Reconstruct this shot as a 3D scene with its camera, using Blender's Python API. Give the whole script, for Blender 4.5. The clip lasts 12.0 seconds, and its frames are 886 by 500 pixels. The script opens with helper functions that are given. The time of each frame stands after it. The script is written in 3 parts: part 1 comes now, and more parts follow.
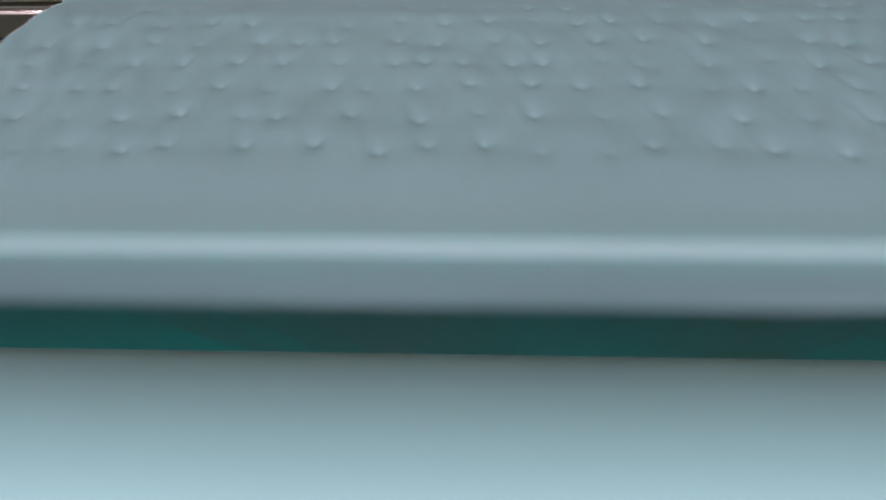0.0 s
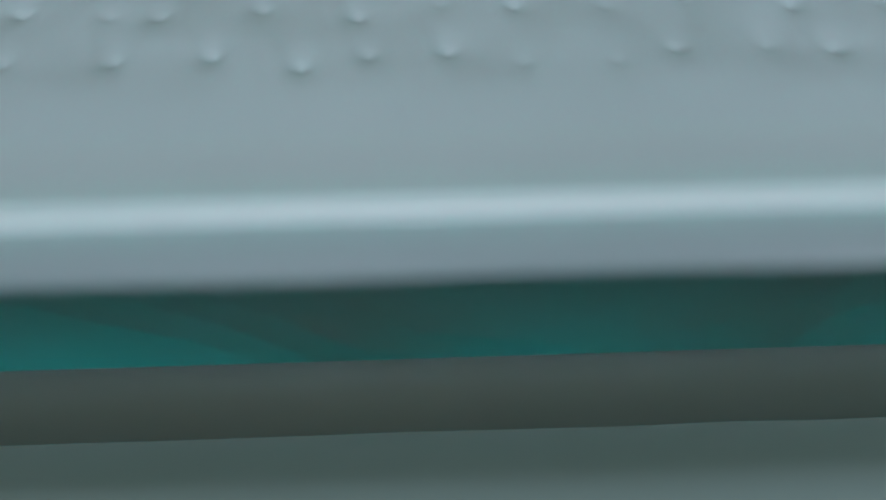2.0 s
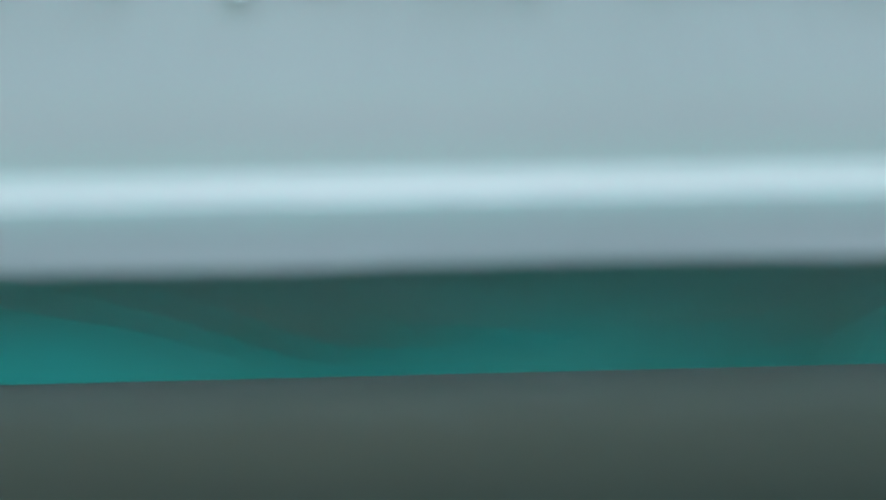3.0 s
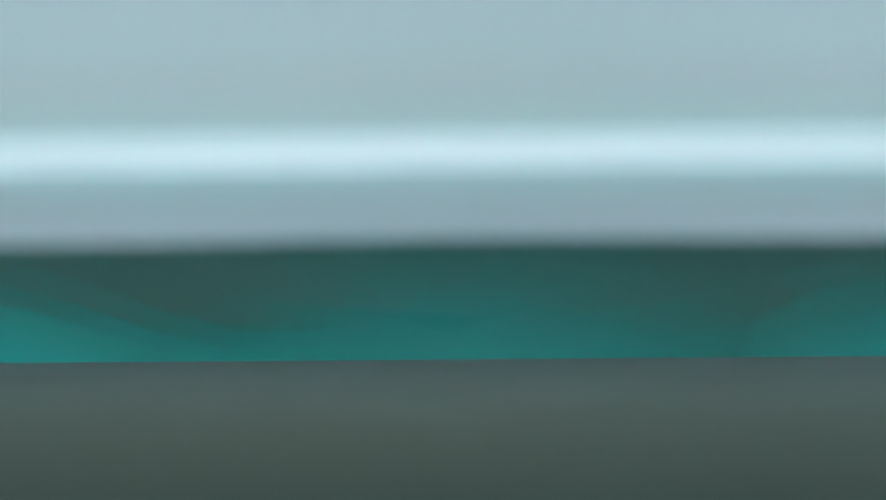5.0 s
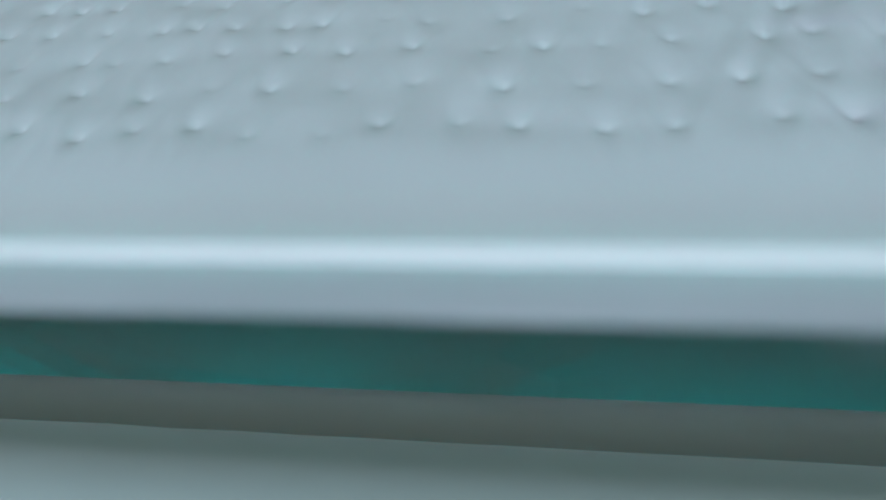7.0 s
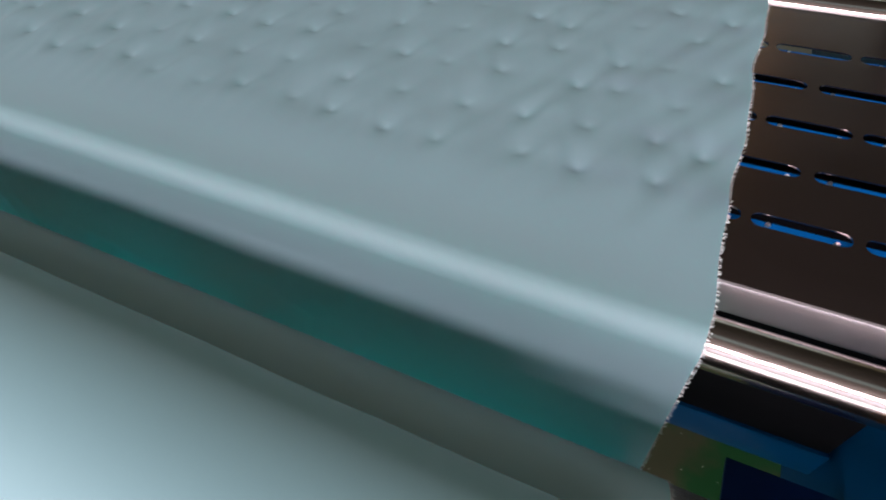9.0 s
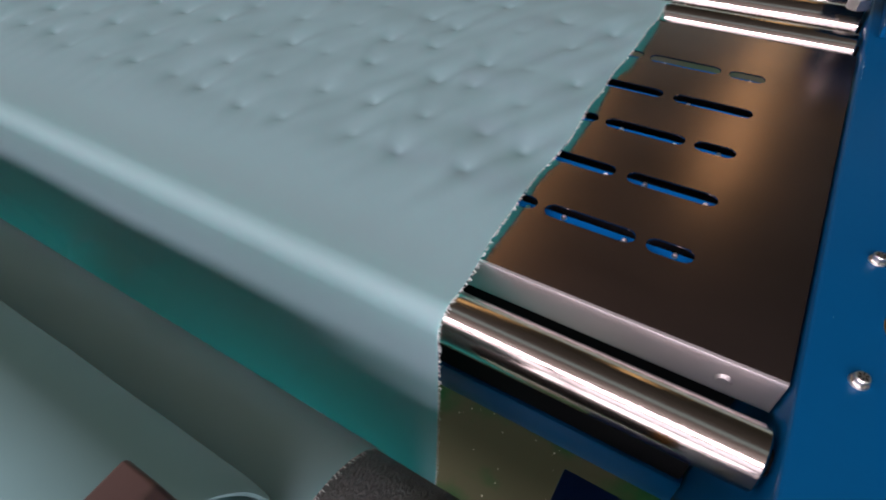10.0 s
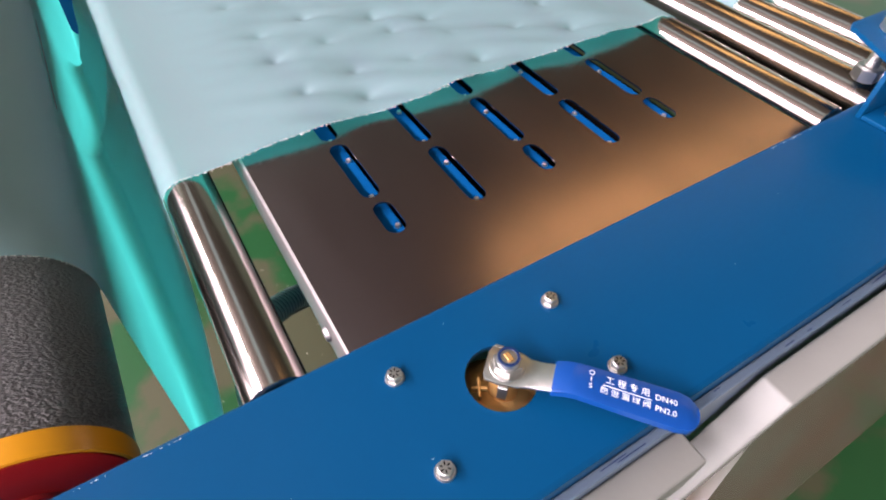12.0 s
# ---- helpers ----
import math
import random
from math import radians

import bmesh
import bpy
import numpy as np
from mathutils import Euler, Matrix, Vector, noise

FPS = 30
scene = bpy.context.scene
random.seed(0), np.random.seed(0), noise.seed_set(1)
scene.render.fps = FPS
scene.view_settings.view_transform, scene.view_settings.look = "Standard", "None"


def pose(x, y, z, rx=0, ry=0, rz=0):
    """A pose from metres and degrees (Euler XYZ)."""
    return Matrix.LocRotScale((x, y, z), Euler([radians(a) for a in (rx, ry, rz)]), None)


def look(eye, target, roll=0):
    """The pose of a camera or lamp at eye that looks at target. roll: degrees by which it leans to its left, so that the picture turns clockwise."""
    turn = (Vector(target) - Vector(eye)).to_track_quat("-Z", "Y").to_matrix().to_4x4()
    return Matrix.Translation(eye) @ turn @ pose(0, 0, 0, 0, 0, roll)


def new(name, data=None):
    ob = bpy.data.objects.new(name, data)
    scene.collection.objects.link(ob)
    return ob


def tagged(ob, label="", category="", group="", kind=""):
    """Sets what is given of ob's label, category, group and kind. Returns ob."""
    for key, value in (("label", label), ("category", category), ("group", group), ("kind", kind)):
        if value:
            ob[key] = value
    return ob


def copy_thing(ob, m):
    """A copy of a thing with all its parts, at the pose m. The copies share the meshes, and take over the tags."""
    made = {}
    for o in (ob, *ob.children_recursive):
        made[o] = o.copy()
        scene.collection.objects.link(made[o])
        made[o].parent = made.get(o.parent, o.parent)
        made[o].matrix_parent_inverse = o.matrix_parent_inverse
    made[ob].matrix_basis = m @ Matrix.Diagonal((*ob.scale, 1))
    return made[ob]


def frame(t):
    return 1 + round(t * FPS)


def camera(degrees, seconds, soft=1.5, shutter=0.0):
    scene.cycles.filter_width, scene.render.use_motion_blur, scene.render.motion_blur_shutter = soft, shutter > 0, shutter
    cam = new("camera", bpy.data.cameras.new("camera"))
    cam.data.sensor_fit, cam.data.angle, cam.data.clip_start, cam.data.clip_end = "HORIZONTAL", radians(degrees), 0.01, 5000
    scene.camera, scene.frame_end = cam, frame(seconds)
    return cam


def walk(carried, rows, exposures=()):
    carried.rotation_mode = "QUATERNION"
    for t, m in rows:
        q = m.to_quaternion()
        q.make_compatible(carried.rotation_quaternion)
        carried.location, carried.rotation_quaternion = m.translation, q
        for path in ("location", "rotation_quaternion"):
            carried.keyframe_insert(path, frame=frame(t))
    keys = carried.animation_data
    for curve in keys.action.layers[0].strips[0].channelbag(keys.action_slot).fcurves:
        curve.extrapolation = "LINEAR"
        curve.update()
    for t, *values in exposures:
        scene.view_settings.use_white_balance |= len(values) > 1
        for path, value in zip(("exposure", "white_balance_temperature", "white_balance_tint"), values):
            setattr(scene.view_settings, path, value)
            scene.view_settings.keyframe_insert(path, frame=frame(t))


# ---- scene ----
cam = camera(78.30, 12.0, soft=2.0)
# seconds, x, y, z, tilt, lean, heading
WALK_ROWS = [
    (0, -1.4336, -0.4878, 1.4738, 44.89, -1.43, 2.71),
    (0.5, -1.4121, -0.4927, 1.4798, 44.88, -1.06, 2.79),
    (1, -1.4044, -0.4685, 1.4713, 45.01, -1.46, 3.00),
    (1.5, -1.4079, -0.4200, 1.4509, 44.04, -1.24, 2.43),
    (2, -1.4164, -0.3086, 1.3887, 33.06, -0.97, -0.85),
    (2.5, -1.4146, -0.2435, 1.3498, 26.99, -0.10, -1.46),
    (4.5, -1.3048, -0.1993, 1.2794, 25.27, -0.65, -0.49),
    (5, -1.2884, -0.2045, 1.2867, 24.01, -1.67, 1.21),
    (5.5, -1.2651, -0.2327, 1.3204, 24.97, -3.12, 2.93),
    (6, -1.2470, -0.3201, 1.3709, 32.63, -7.31, 9.67),
    (6.5, -1.1338, -0.3600, 1.4113, 37.62, -8.28, 11.59),
    (7, -0.9834, -0.3530, 1.4130, 40.78, -8.46, 11.69),
    (7.5, -0.8072, -0.3139, 1.4082, 40.43, -8.63, 12.52),
    (7.7, -0.7690, -0.3043, 1.4110, 40.85, -8.65, 12.95),
    (9.3, -0.4427, -0.3567, 1.4865, 40.57, -5.68, 32.69),
    (9.5, -0.3857, -0.3388, 1.4711, 41.94, -5.82, 33.84),
    (10, -0.2402, -0.2656, 1.4300, 43.51, -4.35, 34.60),
    (10.5, -0.1462, -0.1847, 1.4083, 43.66, -2.18, 38.90),
    (11, -0.0660, -0.1156, 1.4041, 43.34, -1.33, 42.58),
    (11.5, 0.0563, -0.0297, 1.4068, 41.71, 2.60, 51.11),
    (12, 0.1173, 0.0190, 1.4110, 41.43, 0.79, 58.29),
]
walk(cam, [(t, pose(x, y, z, 0, 0, h) @ pose(0, 0, 0, a) @ pose(0, 0, 0, 0, 0, r)) for t, x, y, z, a, r, h in WALK_ROWS],
     exposures=[(0, -0.32, 6500, 10), (1.5, -0.36, 6500, 10), (2, -0.15, 6600, 11), (2.5, 0.13, 6500, 9), (4.5, 0.38, 6500, 7), (5.5, 0.46, 6500, 8), (6.2, 0.46, 6550, 14), (7, 0.28, 6500, 15), (7.5, 0.33, 6500, 15), (9.3, -0.35, 6500, 10), (10, -0.31, 6500, 10), (10.5, 0.24, 6700, 12), (11, 0.52, 6950, 13), (11.5, 0.52, 7050, 14), (12, 0.52, 6650, 12)])

# ---- world and light ----
world = bpy.data.worlds.new("hall_daylight")
scene.world = world
world.use_nodes = True
sky = world.node_tree.nodes.new("ShaderNodeTexSky")
sky.sky_type, sky.sun_disc = "NISHITA", False
sky.sun_elevation, sky.sun_rotation = radians(40), radians(200)
world.node_tree.links.new(sky.outputs[0], world.node_tree.nodes["Background"].inputs[0])
world.node_tree.nodes["Background"].inputs[1].default_value = 0.08


def window_and_fill_lamp(x, y, z, sx, sz, target, power, colour):
    lamp = bpy.data.lights.new("window_and_fill_light", "AREA")
    lamp.shape, lamp.size, lamp.size_y, lamp.energy, lamp.color = "RECTANGLE", sx, sz, power, colour
    ob = new("window_and_fill_light", lamp)
    ob.matrix_world = look((x, y, z), target)
    return ob


SOUTH, NORTH, EAST, WEST, HALL_TOP = -4.6, 14.0, 6.0, -9.0, 6.6
COOL = (1.0, 0.885, 0.985)
# roof slot and green tint are made up, to lift and green the shaded cloth
FILL_Y0, FILL_Y1, FILL_X0, FILL_X1 = -1.0, 0.2, -8.0, 5.0
GREEN_FILL = (0.84, 1.0, 0.80)
# an added green fill through a slot in the roof, three window bands in the front wall, one in the rear wall with the
# same tint
window_and_fill_lamp((FILL_X0 + FILL_X1) / 2, (FILL_Y0 + FILL_Y1) / 2, HALL_TOP + 0.03, FILL_X1 - FILL_X0, FILL_Y1 - FILL_Y0, ((FILL_X0 + FILL_X1) / 2, (FILL_Y0 + FILL_Y1) / 2 + 0.001, 0), 20, GREEN_FILL)
window_and_fill_lamp(-1.3, SOUTH + 0.02, 5.35, 12.0, 0.8, (-1.3, 0, 5.35), 1150, COOL)
window_and_fill_lamp(-1.3, SOUTH + 0.02, 3.45, 12.0, 1.5, (-1.3, 0, 3.45), 170, COOL)
window_and_fill_lamp(-1.3, SOUTH + 0.02, 1.35, 12.0, 1.9, (-1.3, 0, 1.35), 410, COOL)
window_and_fill_lamp(-1.5, NORTH - 0.02, 4.4, 12.0, 2.2, (-1.5, 0, 4.4), 65, GREEN_FILL)


# ---- materials ----
def material(name, colour, rough=0.5, metal=0.0, spec=0.5, second=None, scale=8.0, amount=0.5, bump=0.0, bump_scale=60.0, stretch=(1, 1, 1), rough_var=0.0):
    m = bpy.data.materials.new(name)
    m.use_nodes = True
    nt = m.node_tree
    b = nt.nodes["Principled BSDF"]
    b.inputs["Base Color"].default_value = (*colour, 1)
    b.inputs["Roughness"].default_value = rough
    b.inputs["Metallic"].default_value = metal
    b.inputs["Specular IOR Level"].default_value = spec
    co = nt.nodes.new("ShaderNodeTexCoord")
    mp = nt.nodes.new("ShaderNodeMapping")
    mp.inputs["Scale"].default_value = stretch
    nt.links.new(co.outputs["Object"], mp.inputs["Vector"])
    if second:
        big = nt.nodes.new("ShaderNodeTexNoise")
        big.inputs["Scale"].default_value = scale
        big.inputs["Detail"].default_value = 6
        nt.links.new(mp.outputs[0], big.inputs["Vector"])
        ramp = nt.nodes.new("ShaderNodeValToRGB")
        ramp.color_ramp.elements[0].position = 0.5 - amount * 0.5
        ramp.color_ramp.elements[1].position = 0.5 + amount * 0.5
        ramp.color_ramp.elements[0].color = (*colour, 1)
        ramp.color_ramp.elements[1].color = (*second, 1)
        nt.links.new(big.outputs["Fac"], ramp.inputs["Fac"])
        nt.links.new(ramp.outputs[0], b.inputs["Base Color"])
    if rough_var:
        rn = nt.nodes.new("ShaderNodeTexNoise")
        rn.inputs["Scale"].default_value = scale * 3
        rn.inputs["Detail"].default_value = 5
        nt.links.new(mp.outputs[0], rn.inputs["Vector"])
        mr = nt.nodes.new("ShaderNodeMapRange")
        mr.inputs["To Min"].default_value = max(0.02, rough - rough_var)
        mr.inputs["To Max"].default_value = rough + rough_var
        nt.links.new(rn.outputs["Fac"], mr.inputs["Value"])
        nt.links.new(mr.outputs[0], b.inputs["Roughness"])
    if bump:
        fine = nt.nodes.new("ShaderNodeTexNoise")
        fine.inputs["Scale"].default_value = bump_scale
        fine.inputs["Detail"].default_value = 4
        nt.links.new(mp.outputs[0], fine.inputs["Vector"])
        bp = nt.nodes.new("ShaderNodeBump")
        bp.inputs["Strength"].default_value = bump
        bp.inputs["Distance"].default_value = 0.002 if bump < 0.95 else 0.008
        nt.links.new(fine.outputs["Fac"], bp.inputs["Height"])
        nt.links.new(bp.outputs[0], b.inputs["Normal"])
    return m


def cloth_material(name, colour, through_colour, share, ior=1.85):
    m = material(name, colour, rough=0.64, spec=1.0, second=tuple(c * 0.93 for c in colour), scale=3.0, amount=0.6, bump=0.02, bump_scale=900, stretch=(1, 1, 1))
    nt = m.node_tree
    b = nt.nodes["Principled BSDF"]
    b.inputs["IOR"].default_value = ior
    b.inputs["Sheen Weight"].default_value = 0.08
    b.inputs["Sheen Roughness"].default_value = 0.4
    tl = nt.nodes.new("ShaderNodeBsdfTranslucent")
    tl.inputs["Color"].default_value = (*through_colour, 1)
    mx = nt.nodes.new("ShaderNodeMixShader")
    mx.inputs["Fac"].default_value = share
    nt.links.new(b.outputs[0], mx.inputs[1])
    nt.links.new(tl.outputs[0], mx.inputs[2])
    nt.links.new(mx.outputs[0], nt.nodes["Material Output"].inputs["Surface"])
    return m


CLOTH = cloth_material("aqua_cloth", (0.385, 0.565, 0.615), (0.065, 0.71, 0.63), 0.52)
FRINGE = material("white_thread", (0.72, 0.78, 0.76), rough=0.8)
# both steels below carry the reflected brown of the hall in their base tint
STEEL = material("polished_steel", (0.47, 0.41, 0.385), rough=0.16, metal=1.0, second=(0.38, 0.325, 0.30), scale=5.0, amount=0.6, stretch=(1, 6, 6), rough_var=0.03)
BRUSHED = material("brushed_steel_reflected_brown", (0.38, 0.29, 0.305), rough=0.235, metal=1.0, second=(0.29, 0.225, 0.235), scale=4.5, amount=0.7, bump=0.03, bump_scale=260, stretch=(0.5, 1.6, 1), rough_var=0.05)
SATIN = material("satin_steel", (0.58, 0.53, 0.53), rough=0.5, metal=1.0, second=(0.48, 0.44, 0.43), scale=6, rough_var=0.05)
ZINC = material("zinc_bolt", (0.82, 0.80, 0.78), rough=0.34, metal=1.0, second=(0.55, 0.53, 0.5), scale=40, bump=0.1, bump_scale=500)
BLUE = material("blue_paint", (0.0005, 0.054, 0.148), rough=0.30, spec=0.16, second=(0.0007, 0.060, 0.160), scale=6, amount=0.6, bump=0.035, bump_scale=120, rough_var=0.06)
BLUE_IN = material("blue_inner_paint", (0.002, 0.10, 0.32), rough=0.8, spec=0.0, second=(0.002, 0.085, 0.27), scale=9, amount=0.5)
BLUE_GRIP = material("blue_vinyl", (0.005, 0.062, 0.30), rough=0.28, second=(0.004, 0.054, 0.25), scale=20, bump=0.05, bump_scale=200)
GREY = material("grey_paint", (0.30, 0.295, 0.275), rough=0.45, second=(0.265, 0.26, 0.24), scale=7, amount=0.5, bump=0.06, bump_scale=150)
# the brown second tone paints reflections onto the glossy panel
PANEL = material("olive_panel_painted_reflections", (0.135, 0.138, 0.108), rough=0.12, spec=0.6, second=(0.15, 0.09, 0.07), scale=6, amount=0.35)
RUBBER = material("grained_rubber", (0.085, 0.078, 0.078), rough=0.30, spec=0.8, second=(0.10, 0.092, 0.092), scale=15, amount=0.6, bump=1.0, bump_scale=420, stretch=(1, 0.5, 0.5))
YELLOW = material("yellow_paint", (0.75, 0.32, 0.01), rough=0.35, second=(0.70, 0.29, 0.01), scale=12)
RED = material("red_paint", (0.45, 0.014, 0.012), rough=0.3, second=(0.26, 0.01, 0.01), scale=12)
BRASS = material("brass", (0.62, 0.36, 0.13), rough=0.5, metal=0.55, second=(0.54, 0.30, 0.10), scale=18, bump=0.15, bump_scale=120)
# near-black with hardly any gloss, so the suction box reads as deep shade
BLACK = material("black_steel_and_shade", (0.005, 0.005, 0.006), rough=0.8, spec=0.04, second=(0.008, 0.008, 0.009), scale=9)
BROWN = material("rusted_bar", (0.075, 0.040, 0.034), rough=0.45, second=(0.055, 0.030, 0.026), scale=14, bump=0.1)
HOSE = material("grey_hose", (0.68, 0.71, 0.70), rough=0.3, second=(0.42, 0.45, 0.44), scale=12)
HOSE_WIRE = material("hose_wire", (0.2, 0.21, 0.21), rough=0.4)
FLOOR = material("green_floor_paint", (0.020, 0.088, 0.028), rough=0.3, second=(0.088, 0.086, 0.048), scale=2.6, amount=0.07, bump=0.05, bump_scale=30)
WALL = material("hall_wall_paint", (0.32, 0.40, 0.31), rough=0.8, second=(0.27, 0.34, 0.26), scale=0.7, bump=0.1, bump_scale=20)
TAN = material("tan_wall_paint", (0.36, 0.34, 0.20), rough=0.8, second=(0.30, 0.28, 0.165), scale=0.6, bump=0.1, bump_scale=20)
DARK_ROOF = material("brown_roof_deck", (0.12, 0.112, 0.092), rough=0.8, second=(0.10, 0.092, 0.076), scale=0.8, bump=0.1, bump_scale=10)
STRIP = material("slate_blue_paint", (0.10, 0.15, 0.22), rough=0.4, second=(0.13, 0.17, 0.23), scale=9)
NAVY = material("navy_paint", (0.004, 0.02, 0.09), rough=0.4, second=(0.005, 0.025, 0.10), scale=9)
DEBRIS = material("pale_flakes", (0.6, 0.55, 0.47), rough=0.8)
WHITE_INK = material("white_print", (0.85, 0.87, 0.9), rough=0.5)


# ---- mesh helpers ----
def link_mesh(name, bm, mat, parent=None, label="", smooth=True):
    bm.normal_update()
    me = bpy.data.meshes.new(name)
    bm.to_mesh(me)
    bm.free()
    me.materials.append(mat)
    if smooth:
        me.shade_smooth()
        me.set_sharp_from_angle(angle=radians(35))
    ob = new(name, me)
    if parent:
        ob.parent = parent
    if label:
        ob["label"] = label
    return ob


part = link_mesh


def box(bm, x0, x1, y0, y1, z0, z1, bevel=0.0, segments=2):
    m = Matrix.Translation(((x0 + x1) / 2, (y0 + y1) / 2, (z0 + z1) / 2)) @ Matrix.Diagonal((x1 - x0, y1 - y0, z1 - z0, 1))
    made = bmesh.ops.create_cube(bm, size=1.0, matrix=m)
    if bevel:
        edges = list({e for v in made["verts"] for e in v.link_edges})
        bmesh.ops.bevel(bm, geom=edges, offset=bevel, segments=segments, affect="EDGES", profile=0.5)
    return bm


def rod(bm, a, b, r, r2=None, segments=32, caps=True):
    a, b = Vector(a), Vector(b)
    d = b - a
    m = Matrix.Translation((a + b) / 2) @ d.to_track_quat("Z", "Y").to_matrix().to_4x4()
    bmesh.ops.create_cone(bm, cap_ends=caps, segments=segments, radius1=r, radius2=r if r2 is None else r2, depth=d.length, matrix=m)
    return bm


def lathe_x(bm, profile, y, z, segments=64):
    """profile: (x, radius) pairs, turned round the line y, z along x."""
    rings = []
    for x, r in profile:
        rings.append([bm.verts.new((x, y + r * math.cos(k * math.tau / segments), z + r * math.sin(k * math.tau / segments))) for k in range(segments)])
    for a, b in zip(rings, rings[1:]):
        for k in range(segments):
            bm.faces.new((a[k], a[(k + 1) % segments], b[(k + 1) % segments], b[k]))
    bm.faces.new(rings[0])
    bm.faces.new(rings[-1][::-1])
    bmesh.ops.recalc_face_normals(bm, faces=bm.faces)
    return bm


def ring_z(bm, x, y, z, r0, r1, h, segments=32):
    """A flat ring with a hole, standing on z."""
    loops = []
    for r, zz in ((r0, z), (r1, z), (r1, z + h), (r0, z + h)):
        loops.append([bm.verts.new((x + r * math.cos(k * math.tau / segments), y + r * math.sin(k * math.tau / segments), zz)) for k in range(segments)])
    for i in range(4):
        a, b = loops[i], loops[(i + 1) % 4]
        for k in range(segments):
            bm.faces.new((a[k], a[(k + 1) % segments], b[(k + 1) % segments], b[k]))
    bmesh.ops.recalc_face_normals(bm, faces=bm.faces)
    return bm


def stadium(x0, x1, y, half, n=7):
    """Outline of a slot from x0 to x1 along x."""
    pts = []
    for k in range(n):
        a = -math.pi / 2 + math.pi * k / (n - 1)
        pts.append((x1 - half + half * math.cos(a), y + half * math.sin(a)))
    for k in range(n):
        a = math.pi / 2 + math.pi * k / (n - 1)
        pts.append((x0 + half + half * math.cos(a), y + half * math.sin(a)))
    return pts


def plate_with_holes(bm, outline, holes, z0, z1):
    """A flat plate between z0 and z1 with holes that go through."""
    loops = [outline] + holes
    edges, rings = [], []
    for pts in loops:
        vs = [bm.verts.new((x, y, z1)) for x, y in pts]
        rings.append(vs)
        for a, b in zip(vs, vs[1:] + vs[:1]):
            edges.append(bm.edges.new((a, b)))
    bmesh.ops.triangle_fill(bm, use_beauty=True, edges=edges)
    top = list(bm.faces)
    for f in top:
        if f.normal.z < 0:
            f.normal_flip()
    low = {}
    for vs in rings:
        for v in vs:
            low[v] = bm.verts.new((v.co.x, v.co.y, z0))
    for f in top:
        bm.faces.new([low[v] for v in reversed(f.verts)])
    for vs in rings:
        for a, b in zip(vs, vs[1:] + vs[:1]):
            bm.faces.new((a, b, low[b], low[a]))
    bmesh.ops.recalc_face_normals(bm, faces=bm.faces)
    return bm


def empty(name, at, label, category, group="", kind=""):
    ob = new(name)
    ob.empty_display_size = 0.05
    ob.location = at
    return tagged(ob, label, category, group, kind)


def under(parent, ob):
    """Puts a part made in world coordinates under a thing that stands elsewhere."""
    ob.parent = parent
    ob.matrix_parent_inverse = Matrix.Translation(parent.location).inverted()
    return ob


# ---- hall ----
def hall():
    bm = bmesh.new()
    box(bm, WEST - 0.2, EAST + 0.2, SOUTH - 0.2, NORTH + 0.2, -0.15, 0.0)
    tagged(link_mesh("floor", bm, FLOOR, smooth=False), "green painted workshop floor with worn beige patches", "floor", kind="structure")
    bm = bmesh.new()
    for x0, x1, y0, y1 in ((WEST - 0.2, EAST + 0.2, FILL_Y1, NORTH + 0.2), (WEST - 0.2, EAST + 0.2, SOUTH - 0.2, FILL_Y0), (WEST - 0.2, FILL_X0, FILL_Y0, FILL_Y1), (FILL_X1, EAST + 0.2, FILL_Y0, FILL_Y1)):
        box(bm, x0, x1, y0, y1, HALL_TOP, HALL_TOP + 0.15)
    tagged(link_mesh("ceiling", bm, DARK_ROOF, smooth=False), "dark brown steel roof deck with an added slot for green fill light", "ceiling", kind="structure")
    bm = bmesh.new()
    for x0, x1, z0, z1 in ((WEST - 0.2, EAST + 0.2, 5.75, HALL_TOP), (-7.3, 4.7, 4.2, 4.95), (-7.3, 4.7, 2.3, 2.7), (-7.3, 4.7, 0, 0.4), (WEST - 0.2, -7.3, 0, 5.75), (4.7, EAST + 0.2, 0, 5.75)):
        box(bm, x0, x1, SOUTH - 0.2, SOUTH, z0, z1)
    tagged(link_mesh("wall_south", bm, WALL, smooth=False), "painted hall wall with three bands of windows", "wall", kind="structure")
    bm = bmesh.new()
    for x0, x1, z0, z1 in ((WEST - 0.2, EAST + 0.2, 5.5, HALL_TOP), (WEST - 0.2, EAST + 0.2, 0, 3.3), (WEST - 0.2, -7.5, 3.3, 5.5), (4.5, EAST + 0.2, 3.3, 5.5)):
        box(bm, x0, x1, NORTH, NORTH + 0.2, z0, z1)
    tagged(link_mesh("wall_north", bm, TAN, smooth=False), "tan painted hall wall with one band of windows", "wall", kind="structure")
    for name, x0, x1 in (("wall_west", WEST - 0.2, WEST), ("wall_east", EAST, EAST + 0.2)):
        bm = bmesh.new()
        box(bm, x0, x1, SOUTH, NORTH, 0, HALL_TOP)
        tagged(link_mesh(name, bm, WALL, smooth=False), "plain painted end wall of the hall", "wall", kind="structure")


